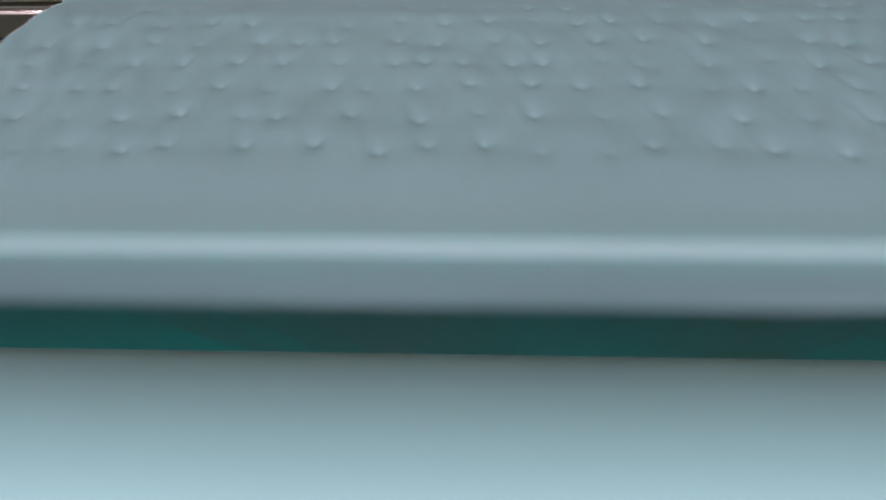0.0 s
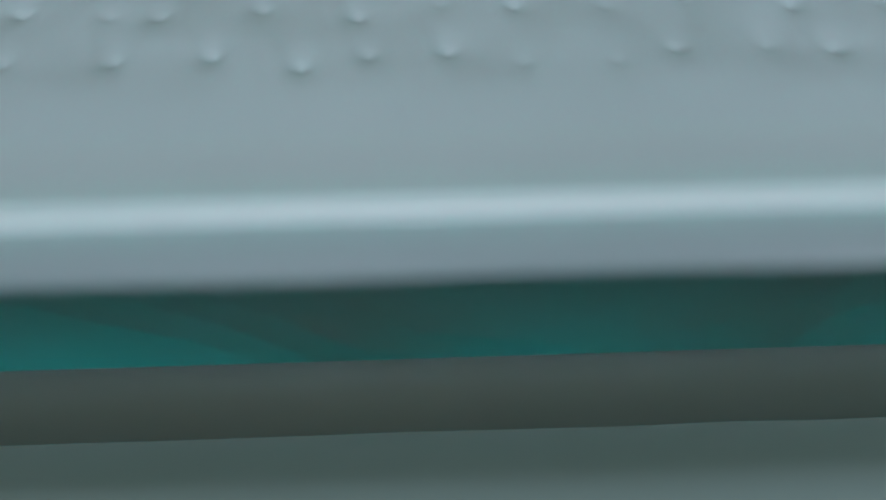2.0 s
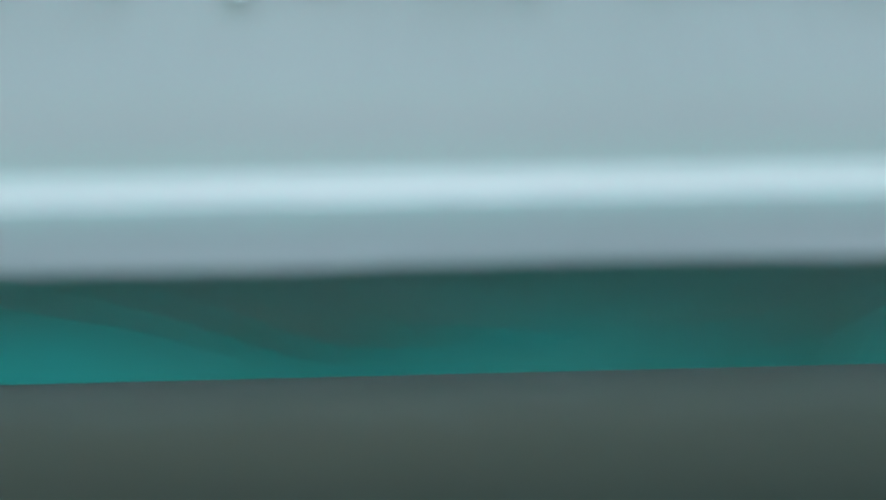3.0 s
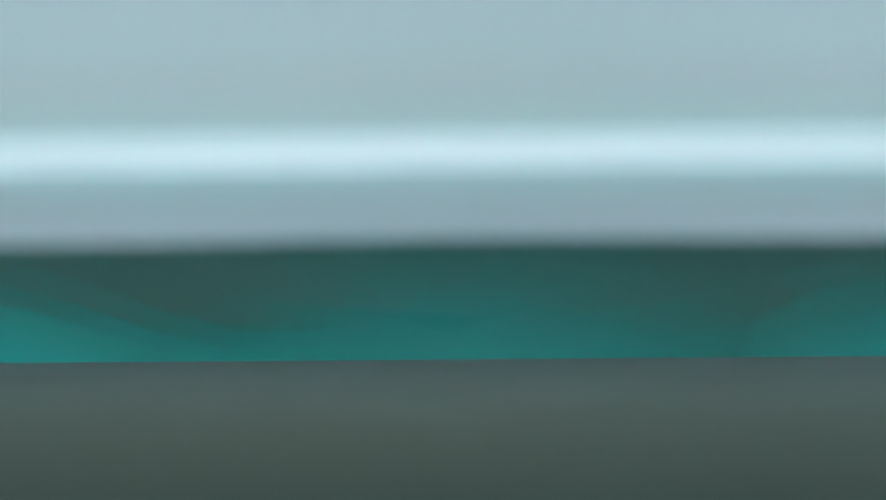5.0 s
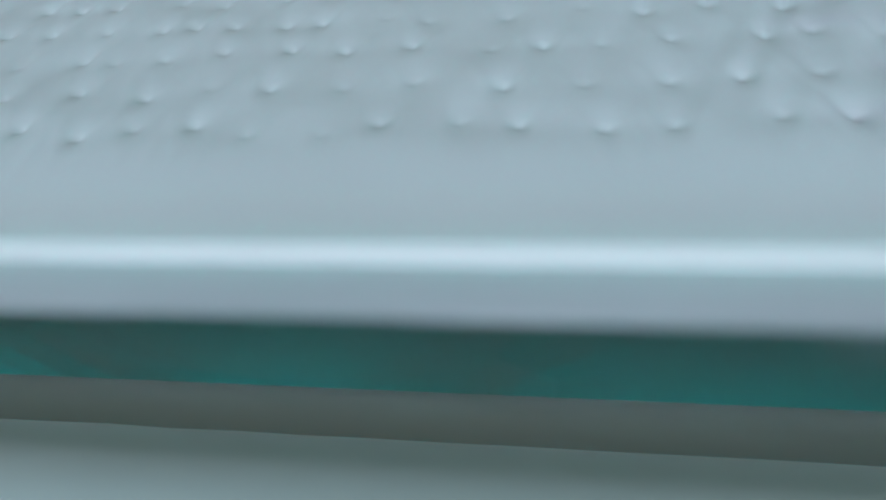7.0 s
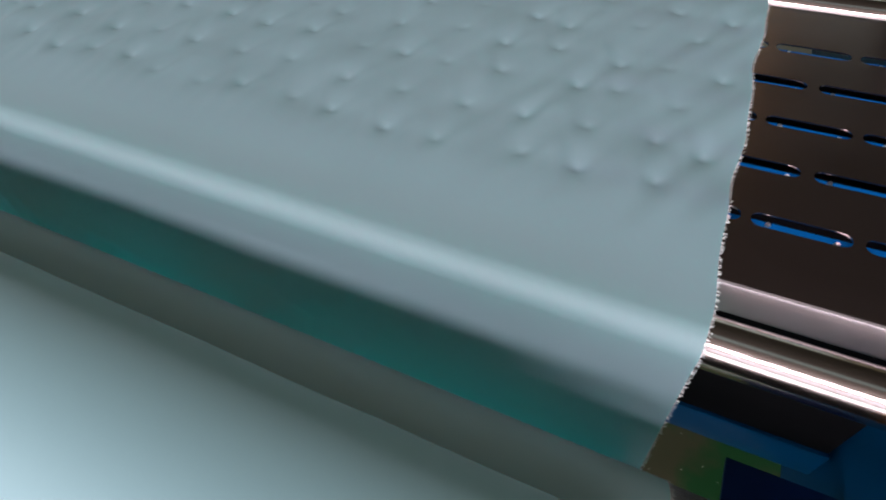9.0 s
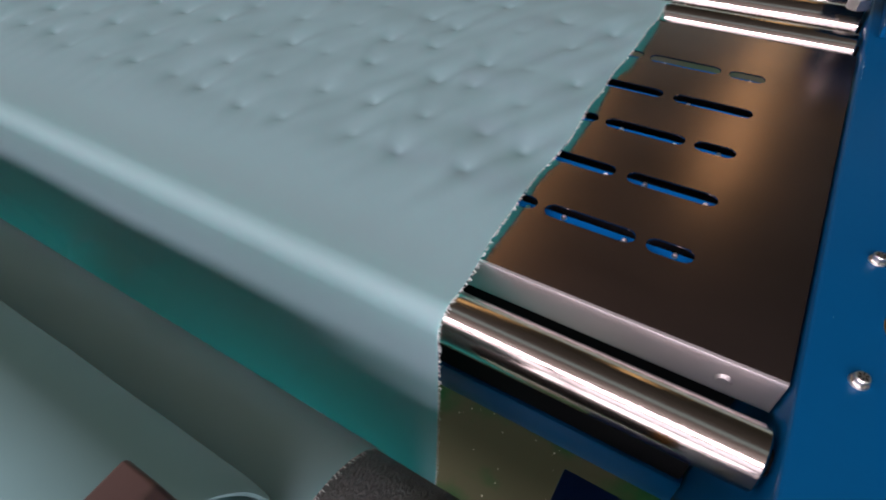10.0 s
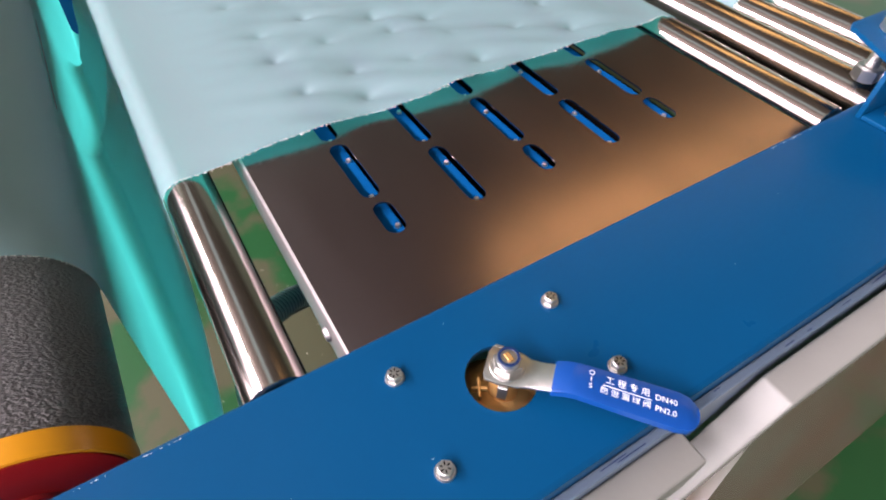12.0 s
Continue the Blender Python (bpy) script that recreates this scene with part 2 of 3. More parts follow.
def strip_lamp(x, y, z, width, length, power):
    ob = empty("strip_lamp", (x, y, z), "long warm glowing strip lamp hung under the roof", "lamp", "hall lamps")
    bm = bmesh.new()
    box(bm, -width / 2, width / 2, -length / 2, length / 2, 0.03, 0.14, 0.01)
    part("housing", bm, BLACK, ob)
    for sgn in (-1, 1):
        bm = bmesh.new()
        rod(bm, (0, sgn * length * 0.4, 0.13), (0, sgn * length * 0.4, HALL_TOP - z), 0.008, segments=8)
        part("suspension_rod", bm, BLACK, ob)
    lamp = bpy.data.lights.new("strip_light", "AREA")
    lamp.shape, lamp.size, lamp.size_y, lamp.energy, lamp.color = "RECTANGLE", width, length, power, (1.0, 0.61, 0.25)
    li = new("strip_light", lamp)
    li.matrix_world = pose(x, y, z + 0.02)


hall()
strip_lamp(-2.68, 5.6, 5.0, 0.55, 6.4, 25)
strip_lamp(-0.32, 7.8, 5.0, 0.4, 4.4, 13)

# ---- machine: slotted table, rollers, side frames ----
X_IN, X_OUT, BLUE_TOP = -0.127, 0.050, 1.010
X_LEFT = -2.66
TRAY_FRONT, TRAY_BACK = 0.075, 0.716
ROW_PITCH, ROW_FIRST, SLOT_HALF = 0.1, 0.185, 0.0115


def slot_rows():
    rows = []
    for r in range(5):
        y = ROW_FIRST + ROW_PITCH * r
        if r % 2 == 0:
            spans = [(-0.286, -0.235), (-0.403, -0.297), (-0.519, -0.413), (-0.635, -0.529)]
        else:
            spans = [(-0.340, -0.234), (-0.461, -0.354), (-0.577, -0.471)]
        rows += [(a, b, y) for a, b in spans]
        rows += [(X_LEFT + X_IN - b, X_LEFT + X_IN - a, y) for a, b in spans]
    return rows


def table():
    bed = empty("suction_table", (X_IN, TRAY_FRONT, 0.9), "stainless steel suction table with staggered slots, brown reflection put into its tint", "machine table")
    bm = bmesh.new()
    x0, x1 = X_LEFT + 0.004, X_IN - 0.003
    plate_with_holes(bm, [(x0, TRAY_FRONT + 0.004), (x1, TRAY_FRONT + 0.004), (x1, TRAY_BACK), (x0, TRAY_BACK)],
                     [stadium(a, b, y, SLOT_HALF) for a, b, y in slot_rows()], 0.9975, 1.0)
    under(bed, link_mesh("slotted_plate", bm, BRUSHED, label="brushed stainless plate cut with rounded slots"))
    # folded front lip
    bm = bmesh.new()
    prof = [(TRAY_FRONT + 0.0045, 1.0), (TRAY_FRONT + 0.0015, 0.9992), (TRAY_FRONT, 0.9965), (TRAY_FRONT - 0.001, 0.955), (TRAY_FRONT + 0.002, 0.955), (TRAY_FRONT + 0.0045, 0.9975)]
    a = [bm.verts.new((x0, y, z)) for y, z in prof]
    b = [bm.verts.new((x1, y, z)) for y, z in prof]
    for i in range(len(prof)):
        j = (i + 1) % len(prof)
        bm.faces.new((a[i], a[j], b[j], b[i]))
    bm.faces.new(a[::-1])
    bm.faces.new(b)
    bmesh.ops.recalc_face_normals(bm, faces=bm.faces)
    under(bed, link_mesh("front_lip", bm, SATIN, label="folded bright steel front edge"))
    bm = bmesh.new()
    rod(bm, (-0.175, TRAY_FRONT - 0.001, 0.975), (-0.175, TRAY_FRONT - 0.0045, 0.975), 0.008, 0.006, 20)
    under(bed, link_mesh("lip_screw", bm, SATIN))
    # painted bars under the slots, suction box below them blackened for the shade
    for r in range(5):
        y = ROW_FIRST + ROW_PITCH * r
        bm = bmesh.new()
        box(bm, x0 + 0.01, x1 - 0.004, y - 0.034, y + (0.012, 0.012, 0.013, 0.014, 0.016)[r], 0.978, 0.988, 0.001, 1)
        under(bed, link_mesh("slot_bar", bm, BLUE_IN, label="blue painted bar behind a row of slots", smooth=False))
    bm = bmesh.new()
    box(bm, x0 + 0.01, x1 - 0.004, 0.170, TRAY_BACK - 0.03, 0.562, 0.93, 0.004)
    under(bed, link_mesh("suction_box", bm, BLACK, label="suction box below the plate, blackened to give the deep shade there"))
    bm = bmesh.new()
    box(bm, x0, x1, 0.165, 0.212, 0.48, 0.560, 0.004)
    under(bed, link_mesh("cross_rail", bm, BLUE, label="blue painted steel cross rail"))
    bm = bmesh.new()
    box(bm, -0.29, x1 - 0.004, -0.30, 0.085, 0.592, 0.60, 0.002)
    under(bed, link_mesh("bracket_plate", bm, NAVY, label="dark navy support plate"))
    screw = None
    for a, b, y in slot_rows():
        spots = [(a + b) / 2 + 0.006] if b - a < 0.08 else [a + 0.022, b - 0.012]
        for k, sx in enumerate(spots):
            if screw is None:
                bm = bmesh.new()
                rod(bm, (0, 0, 0), (0, 0, 0.003), 0.0036, 0.0026, 12)
                rod(bm, (0, 0, 0.0028), (0, 0, 0.0031), 0.0012, 0.0012, 6)
                screw = under(bed, link_mesh("slot_screw", bm, ZINC))
                ob = screw
            else:
                ob = under(bed, new("slot_screw", screw.data))
            ob.location = (sx, y + (0.006 if k == 0 else 0.002), 0.988)


ROLLERS = (("steel_roller", 0.0129, 0.9751, 0.0289), ("steel_roller", 0.770, 0.9800, 0.0289), ("steel_roller", 0.887, 0.970, 0.036),
           ("steel_roller", 0.966, 0.9745, 0.0289), ("steel_roller", 1.052, 0.972, 0.033))


def rollers():
    for name, y, z, r in ROLLERS:
        ob = empty(name, (-1.4, y, z), "polished stainless steel guide roller under the cloth", "roller", "guide rollers")
        bm = bmesh.new()
        x0, x1 = X_LEFT + 0.008, X_IN - 0.006
        lathe_x(bm, [(x0, r * 0.55), (x0, r - 0.002), (x0 + 0.002, r), (x1 - 0.002, r), (x1, r - 0.002), (x1, r * 0.55)], y, z)
        under(ob, link_mesh("roller_tube", bm, STEEL))
        for xa, xb in ((x1 - 0.001, x1 + 0.012), (x0 - 0.012, x0 + 0.001)):
            bm = bmesh.new()
            rod(bm, (xa, y, z), (xb, y, z), 0.012, segments=24)
            under(ob, link_mesh("journal", bm, BLACK))


VALVE_X, VALVE_Y = -0.040, 0.1775


def side_frame(name, x_in, x_out, with_valve):
    ob = empty(name, (x_in, -0.2, 0), "blue painted steel side frame of the machine", "machine frame", "machine side frames")
    lo, hi = min(x_in, x_out), max(x_in, x_out)
    y0, y1 = -0.75, 2.2
    bm = bmesh.new()
    holes = []
    if with_valve:
        holes = [[(VALVE_X - 0.0010 + 0.0300 * math.cos(k * math.tau / 40), VALVE_Y - 0.0030 + 0.0300 * math.sin(k * math.tau / 40)) for k in range(40)]]
    plate_with_holes(bm, [(lo + 0.004, y0), (hi - 0.004, y0), (hi - 0.004, y1), (lo + 0.004, y1)], holes, BLUE_TOP - 0.005, BLUE_TOP)
    under(ob, link_mesh("top_plate", bm, BLUE))
    # rolled outer edge and skirts
    bm = bmesh.new()
    prof = [(hi - 0.004, BLUE_TOP), (hi - 0.0015, BLUE_TOP - 0.0008), (hi + 0.0006, BLUE_TOP - 0.003), (hi + 0.001, BLUE_TOP - 0.006), (hi + 0.001, 0.72), (hi - 0.004, 0.72), (hi - 0.004, BLUE_TOP - 0.005)]
    a = [bm.verts.new((x, y0, z)) for x, z in prof]
    b = [bm.verts.new((x, y1, z)) for x, z in prof]
    for i in range(len(prof)):
        j = (i + 1) % len(prof)
        bm.faces.new((a[i], a[j], b[j], b[i]))
    bm.faces.new(a[::-1])
    bm.faces.new(b)
    bmesh.ops.recalc_face_normals(bm, faces=bm.faces)
    under(ob, link_mesh("outer_skirt", bm, BLUE))
    bm = bmesh.new()
    prof = [(lo + 0.004, BLUE_TOP), (lo + 0.0015, BLUE_TOP - 0.0007), (lo + 0.0003, BLUE_TOP - 0.0025), (lo, BLUE_TOP - 0.005), (lo, 0.35 if with_valve else 0.04), (lo + 0.005, 0.35 if with_valve else 0.04), (lo + 0.004, BLUE_TOP - 0.005)]
    a = [bm.verts.new((x, y0, z)) for x, z in prof]
    b = [bm.verts.new((x, y1, z)) for x, z in prof]
    for i in range(len(prof)):
        j = (i + 1) % len(prof)
        bm.faces.new((a[i], a[j], b[j], b[i]))
    bm.faces.new(a[::-1])
    bm.faces.new(b)
    bmesh.ops.recalc_face_normals(bm, faces=bm.faces)
    under(ob, link_mesh("inner_skirt", bm, BLUE))
    for ya in (-0.6, 0.9, 1.9):
        bm = bmesh.new()
        box(bm, lo + 0.04, hi - 0.04, ya, ya + 0.08, 0, 0.80, 0.004)
        under(ob, link_mesh("leg", bm, BLUE))
    return ob


def paint_chips(frame_ob):
    """Small bare flakes along the worn edges of the top plate."""
    rnd = random.Random(31)
    bm = bmesh.new()

    def flake(x, y, r):
        n, a0 = rnd.randint(5, 7), rnd.uniform(0, 6.3)
        bm.faces.new([bm.verts.new((x + r * rnd.uniform(0.3, 1.0) * math.cos(a0 + i * math.tau / n) * 0.6, y + r * rnd.uniform(0.4, 1.0) * math.sin(a0 + i * math.tau / n) * 1.6, BLUE_TOP + 0.0004)) for i in range(n)])

    for k in range(34):
        flake(X_IN + 0.0044 + rnd.uniform(0, 0.0005), -0.30 + 0.24 * rnd.random() ** 0.8, rnd.uniform(0.0003, 0.0012))
    for k in range(14):
        flake(X_IN + 0.0046 + rnd.uniform(0, 0.0006), rnd.uniform(0.62, 0.70), rnd.uniform(0.0005, 0.0014))
    for k in range(8):
        flake(rnd.uniform(X_IN + 0.012, X_OUT - 0.008), rnd.uniform(-0.1, 0.7), rnd.uniform(0.0003, 0.0006))
    for f in bm.faces:
        if f.normal.z < 0:
            f.normal_flip()
    chips = under(frame_ob, link_mesh("paint_chips", bm, FRINGE, label="pale bare flakes along the edge", smooth=False))
    chips["kind"] = "stuff"


def hex_bolt(x, y, z):
    bolt = tagged(new("hex_bolt"), "zinc-plated flanged hex bolt screwed into blue plate", "bolt", "frame bolts")
    bolt.location, bolt.scale = (x, y, z), (0.84, 0.84, 0.9)
    bm = bmesh.new()
    rod(bm, (0, 0, 0), (0, 0, 0.0022), 0.0098, 0.0090, 28)
    part("washer", bm, ZINC, bolt)
    bm = bmesh.new()
    rod(bm, (0, 0, 0.002), (0, 0, 0.0082), 0.0077, 0.0077, 6)
    rod(bm, (0, 0, 0.0082), (0, 0, 0.0092), 0.0070, 0.0060, 24)
    head = part("head", bm, ZINC, bolt)
    for k in range(6):
        a = k * math.tau / 6 + 0.3
        bm = bmesh.new()
        box(bm, 0.0022, 0.0052, -0.0006, 0.0006, 0.0090, 0.0096)
        bmesh.ops.rotate(bm, verts=bm.verts, cent=(0, 0, 0), matrix=Matrix.Rotation(a, 3, "Z"))
        part("grade_mark", bm, BLACK, head)
    return bolt


table()
rollers()
paint_chips(side_frame("side_frame", X_IN, X_OUT, True))
side_frame("side_frame", X_LEFT, X_LEFT - 0.177, False)
first_bolt = hex_bolt(-0.081, 0.256, BLUE_TOP)
for k, (bx, by) in enumerate(((-0.085, 0.0995), (0.000, 0.096), (0.000, 0.263), (-0.078, 1.25))):
    copy_thing(first_bolt, pose(bx, by, BLUE_TOP, 0, 0, 17 * k + 9))


# ---- cloth ----
CLOTH_L, CLOTH_R = -2.35, -0.426
RUB_Y, RUB_Z, RUB_R = -0.208, 0.904, 0.0855
WIND_Y, WIND_Z, WIND_R = -0.339, 1.044, 0.1165


def arc(cy, cz, r, a0, a1, n):
    return [(cy + r * math.cos(math.radians(a0 + (a1 - a0) * k / n)), cz + r * math.sin(math.radians(a0 + (a1 - a0) * k / n))) for k in range(n + 1)]


def ease(f):
    return f * f * (3 - 2 * f)


def cloth_path():
    """The line of the cloth across the machine, from behind the table to the wound roll, as (y, z, slackness, table share)."""
    out = []
    gap = 0.0016
    r3, r2, r1, r0 = ROLLERS[3], ROLLERS[2], ROLLERS[1], ROLLERS[0]
    for k in range(12):
        out.append((1.75 - 0.05 * k, 1.03 - 0.0015 * k, 0, 0))
    out += [(y, z, 0, 0) for y, z in arc(r3[1], r3[2], r3[3] + gap, 80, 190, 14)]
    out += [(y, z, 0, 0) for y, z in arc(r2[1], r2[2], r2[3] + gap, -20, -160, 14)]
    out += [(y, z, 0, 0) for y, z in arc(r1[1], r1[2], r1[3] + gap, -5, 90, 14)]
    n = 150
    y_a, y_b = r1[1], r0[1]
    for k in range(1, n):
        f = k / n
        out.append((y_a + (y_b - y_a) * f, r1[2] + r1[3] + gap + (r0[2] + r0[3] - r1[2] - r1[3]) * f, 0, ease(min(1, 6 * f, 5 * (1 - f)))))
    out += [(y, z, 0, 0) for y, z in arc(r0[1], r0[2], r0[3] + gap, 90, 178, 30)]
    # slack loop: leaning down, a narrow turn, straight up behind the rubber roller
    top_y, top_z = out[-1][0], out[-1][1]
    up_y = RUB_Y + RUB_R + gap
    low = 0.40
    y_l = -0.108
    for k in range(1, 71):
        f = k / 70
        out.append((top_y + (y_l - top_y) * f ** 1.25, top_z + (low - top_z) * f, min(1, 1.5 * f), 0, f))
    y_r = up_y - 0.030
    for k in range(1, 10):
        f = k / 10
        out.append((y_l + (y_r - y_l) * (0.5 - 0.5 * math.cos(math.pi * f)), low - 0.035 * math.sin(math.pi * f), 1, 0))
    for k in range(0, 50):
        f = k / 50
        out.append((y_r + (up_y - y_r) * f, low + (RUB_Z - low) * f, min(1, 1.3 * (1 - f)) * 0.4, 0))
    out += [(y, z, 0, 0) for y, z in arc(RUB_Y, RUB_Z, RUB_R + gap, 2, 128, 40)]
    return out


PIN_PITCH_X = 0.107


def pins():
    """Tufts where the cloth is drawn down: staggered rows, uneven along the row, with small ones between."""
    rnd = random.Random(11)
    out = []
    for r in range(7):
        x = CLOTH_R - 0.09 + (0.055 if r % 2 else 0.0)
        while x > CLOTH_L + 0.04:
            big = rnd.random() < 0.7
            out.append((x + rnd.uniform(-0.012, 0.012), 0.182 + 0.088 * r + rnd.uniform(-0.013, 0.013), rnd.uniform(0.8, 1.25) if big else rnd.uniform(0.35, 0.7), rnd.uniform(-0.8, 0.8)))
            x -= PIN_PITCH_X * rnd.uniform(0.62, 1.08)
    return np.array(out)


def cloth():
    path = cloth_path()
    path = np.array([(*p, 0.0)[:5] for p in path])
    n_x = 420
    xs = np.linspace(CLOTH_L, CLOTH_R, n_x)
    Y = np.repeat(path[:, 0][:, None], n_x, 1)
    Z = np.repeat(path[:, 1][:, None], n_x, 1)
    X = np.repeat(xs[None, :], len(path), 0).copy()
    slack = path[:, 2][:, None]
    fall = path[:, 4][:, None]
    flat = path[:, 3][:, None]
    drop = np.zeros_like(Z)
    for px, py, size, lean in pins():
        dx, dy = X - px, Y - py
        d = np.hypot(dx, dy * 1.2)
        drop -= size * 0.0034 * np.exp(-(d / 0.0085) ** 2)
        drop -= size * 0.0033 * np.exp(-(d / 0.027) ** 2)
        # creases that run off each tuft, back across the table and out to both sides
        drop -= size * 0.0011 * np.exp(-((dx - 0.45 * lean * dy) / 0.014) ** 2 - ((dy - 0.012) / 0.032) ** 2)
        drop += size * (0.0012 + 0.0006 * lean) * np.exp(-((dx - 0.022 - 0.35 * dy) / 0.011) ** 2 - ((dy - 0.008) / 0.030) ** 2)
        drop += size * (0.0011 - 0.0006 * lean) * np.exp(-((dx + 0.024 + 0.30 * dy) / 0.012) ** 2 - ((dy - 0.008) / 0.032) ** 2)
    rnd = np.random.RandomState(5)
    broad = np.zeros_like(Z)
    for k in range(26):
        kx, ky = rnd.uniform(-66, 66), rnd.uniform(-40, 40)
        broad += rnd.uniform(0.2, 1.0) * np.sin(kx * X + ky * Y + rnd.uniform(0, 6.3))
    Z = Z + flat * (drop + 0.00058 * broad * np.clip((Y - 0.10) / 0.12, 0.15, 1) + 0.0074)
    # faint pull lines from the first row of tufts towards the front roller
    pulls = np.zeros_like(Z)
    for k in range(22):
        pulls += rnd.uniform(0.2, 1.0) * np.sin(rnd.uniform(30, 190) * (X - 0.2 * Y * rnd.uniform(-1, 1)) + rnd.uniform(0, 6.3))
    Z = Z + flat * 0.00014 * pulls * np.clip((0.22 - Y) / 0.08, 0, 1)
    # diagonal pulls near both edges
    for edge, way in ((CLOTH_R, 1), (CLOTH_L, -1)):
        near = np.exp(-((X - edge) / 0.36) ** 2)
        drawn = np.zeros_like(Z)
        for k in range(9):
            drawn += rnd.uniform(0.3, 1.0) * np.sin(rnd.uniform(38, 130) * (X - way * rnd.uniform(0.15, 0.6) * Y) + rnd.uniform(0.5, 2.0) * np.sin(rnd.uniform(6, 16) * Y) + rnd.uniform(0, 6.3))
        Z = Z + flat * near * 0.00065 * drawn
    # the sheet lifts a little off the front roller, unevenly
    round_front = np.exp(-((Z - 0.985) / 0.02) ** 2) * (Y < 0.0) * (Y > -0.03)
    Y = Y - round_front * 0.00045 * (1 + np.clip(sum(np.sin(w * X + p) for w, p in ((17, 0.3), (31, 2.0), (53, 4.1), (88, 1.2))), -2, 2) / 2)
    # folds in the slack loop
    folds = np.zeros_like(Z)
    for k in range(14):
        w = rnd.uniform(3, 13)
        folds += rnd.uniform(0.3, 1.0) / (1 + w / 9) * np.sin(w * X + rnd.uniform(-9, 9) * (Z - 0.9) + rnd.uniform(0, 6.3))
    Y = Y + slack * 0.0035 * folds * np.clip((-0.40 - X) / 0.35, 0.15, 1)
    # the loop hangs less deep away from the free edge
    lift = 0.37 * np.clip((CLOTH_R - 0.03 - X) / 0.55, 0, 1) ** 1.5 * np.clip((X + 1.92) / 0.42, 0, 1) * (0.8 + 0.2 * np.sin(6.3 * X + 0.5))
    Z = Z + np.clip((0.93 - Z) / 0.53, 0, 1) * lift * (slack > 0)
    # it falls steeply, then turns out towards the rubber roller along a line of scallops that meet in a notch
    inner = np.clip((-0.60 - X) / 0.3, 0, 1)
    bottom = Z[fall[:, 0] > 0][-1][None, :]
    notch = 0.42 * np.exp(-np.sqrt((X + 1.29) ** 2 + 0.0003) / 0.07) + 0.25 * np.exp(-np.abs(X + 1.86) / 0.1) + 0.22 * np.exp(-np.abs(X + 0.93) / 0.08)
    turn_z = bottom + (0.965 - bottom) * (0.60 - notch + 0.06 * np.sin(7.5 * X + 1.0))
    depth = np.clip((turn_z - Z) / np.maximum(turn_z - bottom, 0.02), 0, 1)
    shallow = np.clip((X + 1.95) / 0.4, 0, 1)
    straight = shallow * (0.034 * fall + 0.058 * depth ** 1.35) + (1 - shallow) * (0.012 * fall + 0.080 * fall ** 7)
    Y = Y + (fall > 0) * inner * (0.092 * fall ** 1.25 - straight)
    # slanting pleats to one side of the notch
    for cx, size in ((-1.40, 0.8), (-1.50, 1.0), (-1.60, 0.9), (-1.74, 0.8), (-1.12, -0.6), (-1.0, -0.5)):
        side_way = 1 if size > 0 else -1
        across = (Z - 0.80) + side_way * 0.42 * (X - cx) - 0.5 * np.clip(X - cx, -0.2, 0.2) ** 2
        Y = Y - (fall > 0) * inner * abs(size) * 0.016 * np.exp(-np.sqrt(across ** 2 + 0.00006) / 0.026) * np.exp(-((X - cx) / 0.13) ** 2) * np.clip((0.95 - Z) / 0.06, 0, 1)
    # wavy selvage
    wob = -0.003 + 0.0028 * np.sin(Y * 21 + 0.8) + 0.0015 * np.sin(Y * 47)
    side = np.clip((X - (CLOTH_R - 0.12)) / 0.12, 0, 1) ** 2 - np.clip((CLOTH_L + 0.12 - X) / 0.12, 0, 1) ** 2
    X = X + side * wob * (flat > 0)
    curl = np.clip((X - (CLOTH_R - 0.03)) / 0.03, 0, 1) ** 2
    Z = Z - flat * curl * 0.0020 * (1 + 0.7 * np.sin(Y * 29))
    n_r = len(path)
    verts = np.stack([X, Y, Z], -1).reshape(-1, 3)
    idx = np.arange(n_r * n_x).reshape(n_r, n_x)
    faces = np.stack([idx[:-1, :-1], idx[:-1, 1:], idx[1:, 1:], idx[1:, :-1]], -1).reshape(-1, 4)
    me = bpy.data.meshes.new("cloth_web")
    me.from_pydata(verts.tolist(), [], faces.tolist())
    me.materials.append(CLOTH)
    me.shade_smooth()
    web = tagged(new("cloth_web", me), "pale aqua satin cloth running over rollers with a slack loop", "fabric")
    # frayed threads along both selvages
    bm = bmesh.new()
    rnd2 = random.Random(3)
    for col, sign in ((n_x - 1, 1), (0, -1)):
        line = [Vector(verts[idx[r, col]]) for r in range(n_r)]
        for a, b in zip(line, line[1:]):
            length = (b - a).length
            count = max(1, int(length / 0.0016)) if a.z > 0.6 else 0
            for k in range(count):
                p = a.lerp(b, rnd2.random())
                d = (b - a).normalized()
                out = Vector((sign * rnd2.uniform(0.0014, 0.0048), 0, 0)) + d * rnd2.uniform(-0.003, 0.003) + Vector((0, 0, rnd2.uniform(-0.001, 0.002)))
                w = d * rnd2.uniform(0.0003, 0.0007)
                v = [bm.verts.new(p - w), bm.verts.new(p + w), bm.verts.new(p + out + w * 0.4), bm.verts.new(p + out - w * 0.4)]
                bm.faces.new(v)
    fr = link_mesh("frayed_selvage", bm, FRINGE, web, "white frayed thread ends", smooth=False)
    fr["kind"] = "stuff"


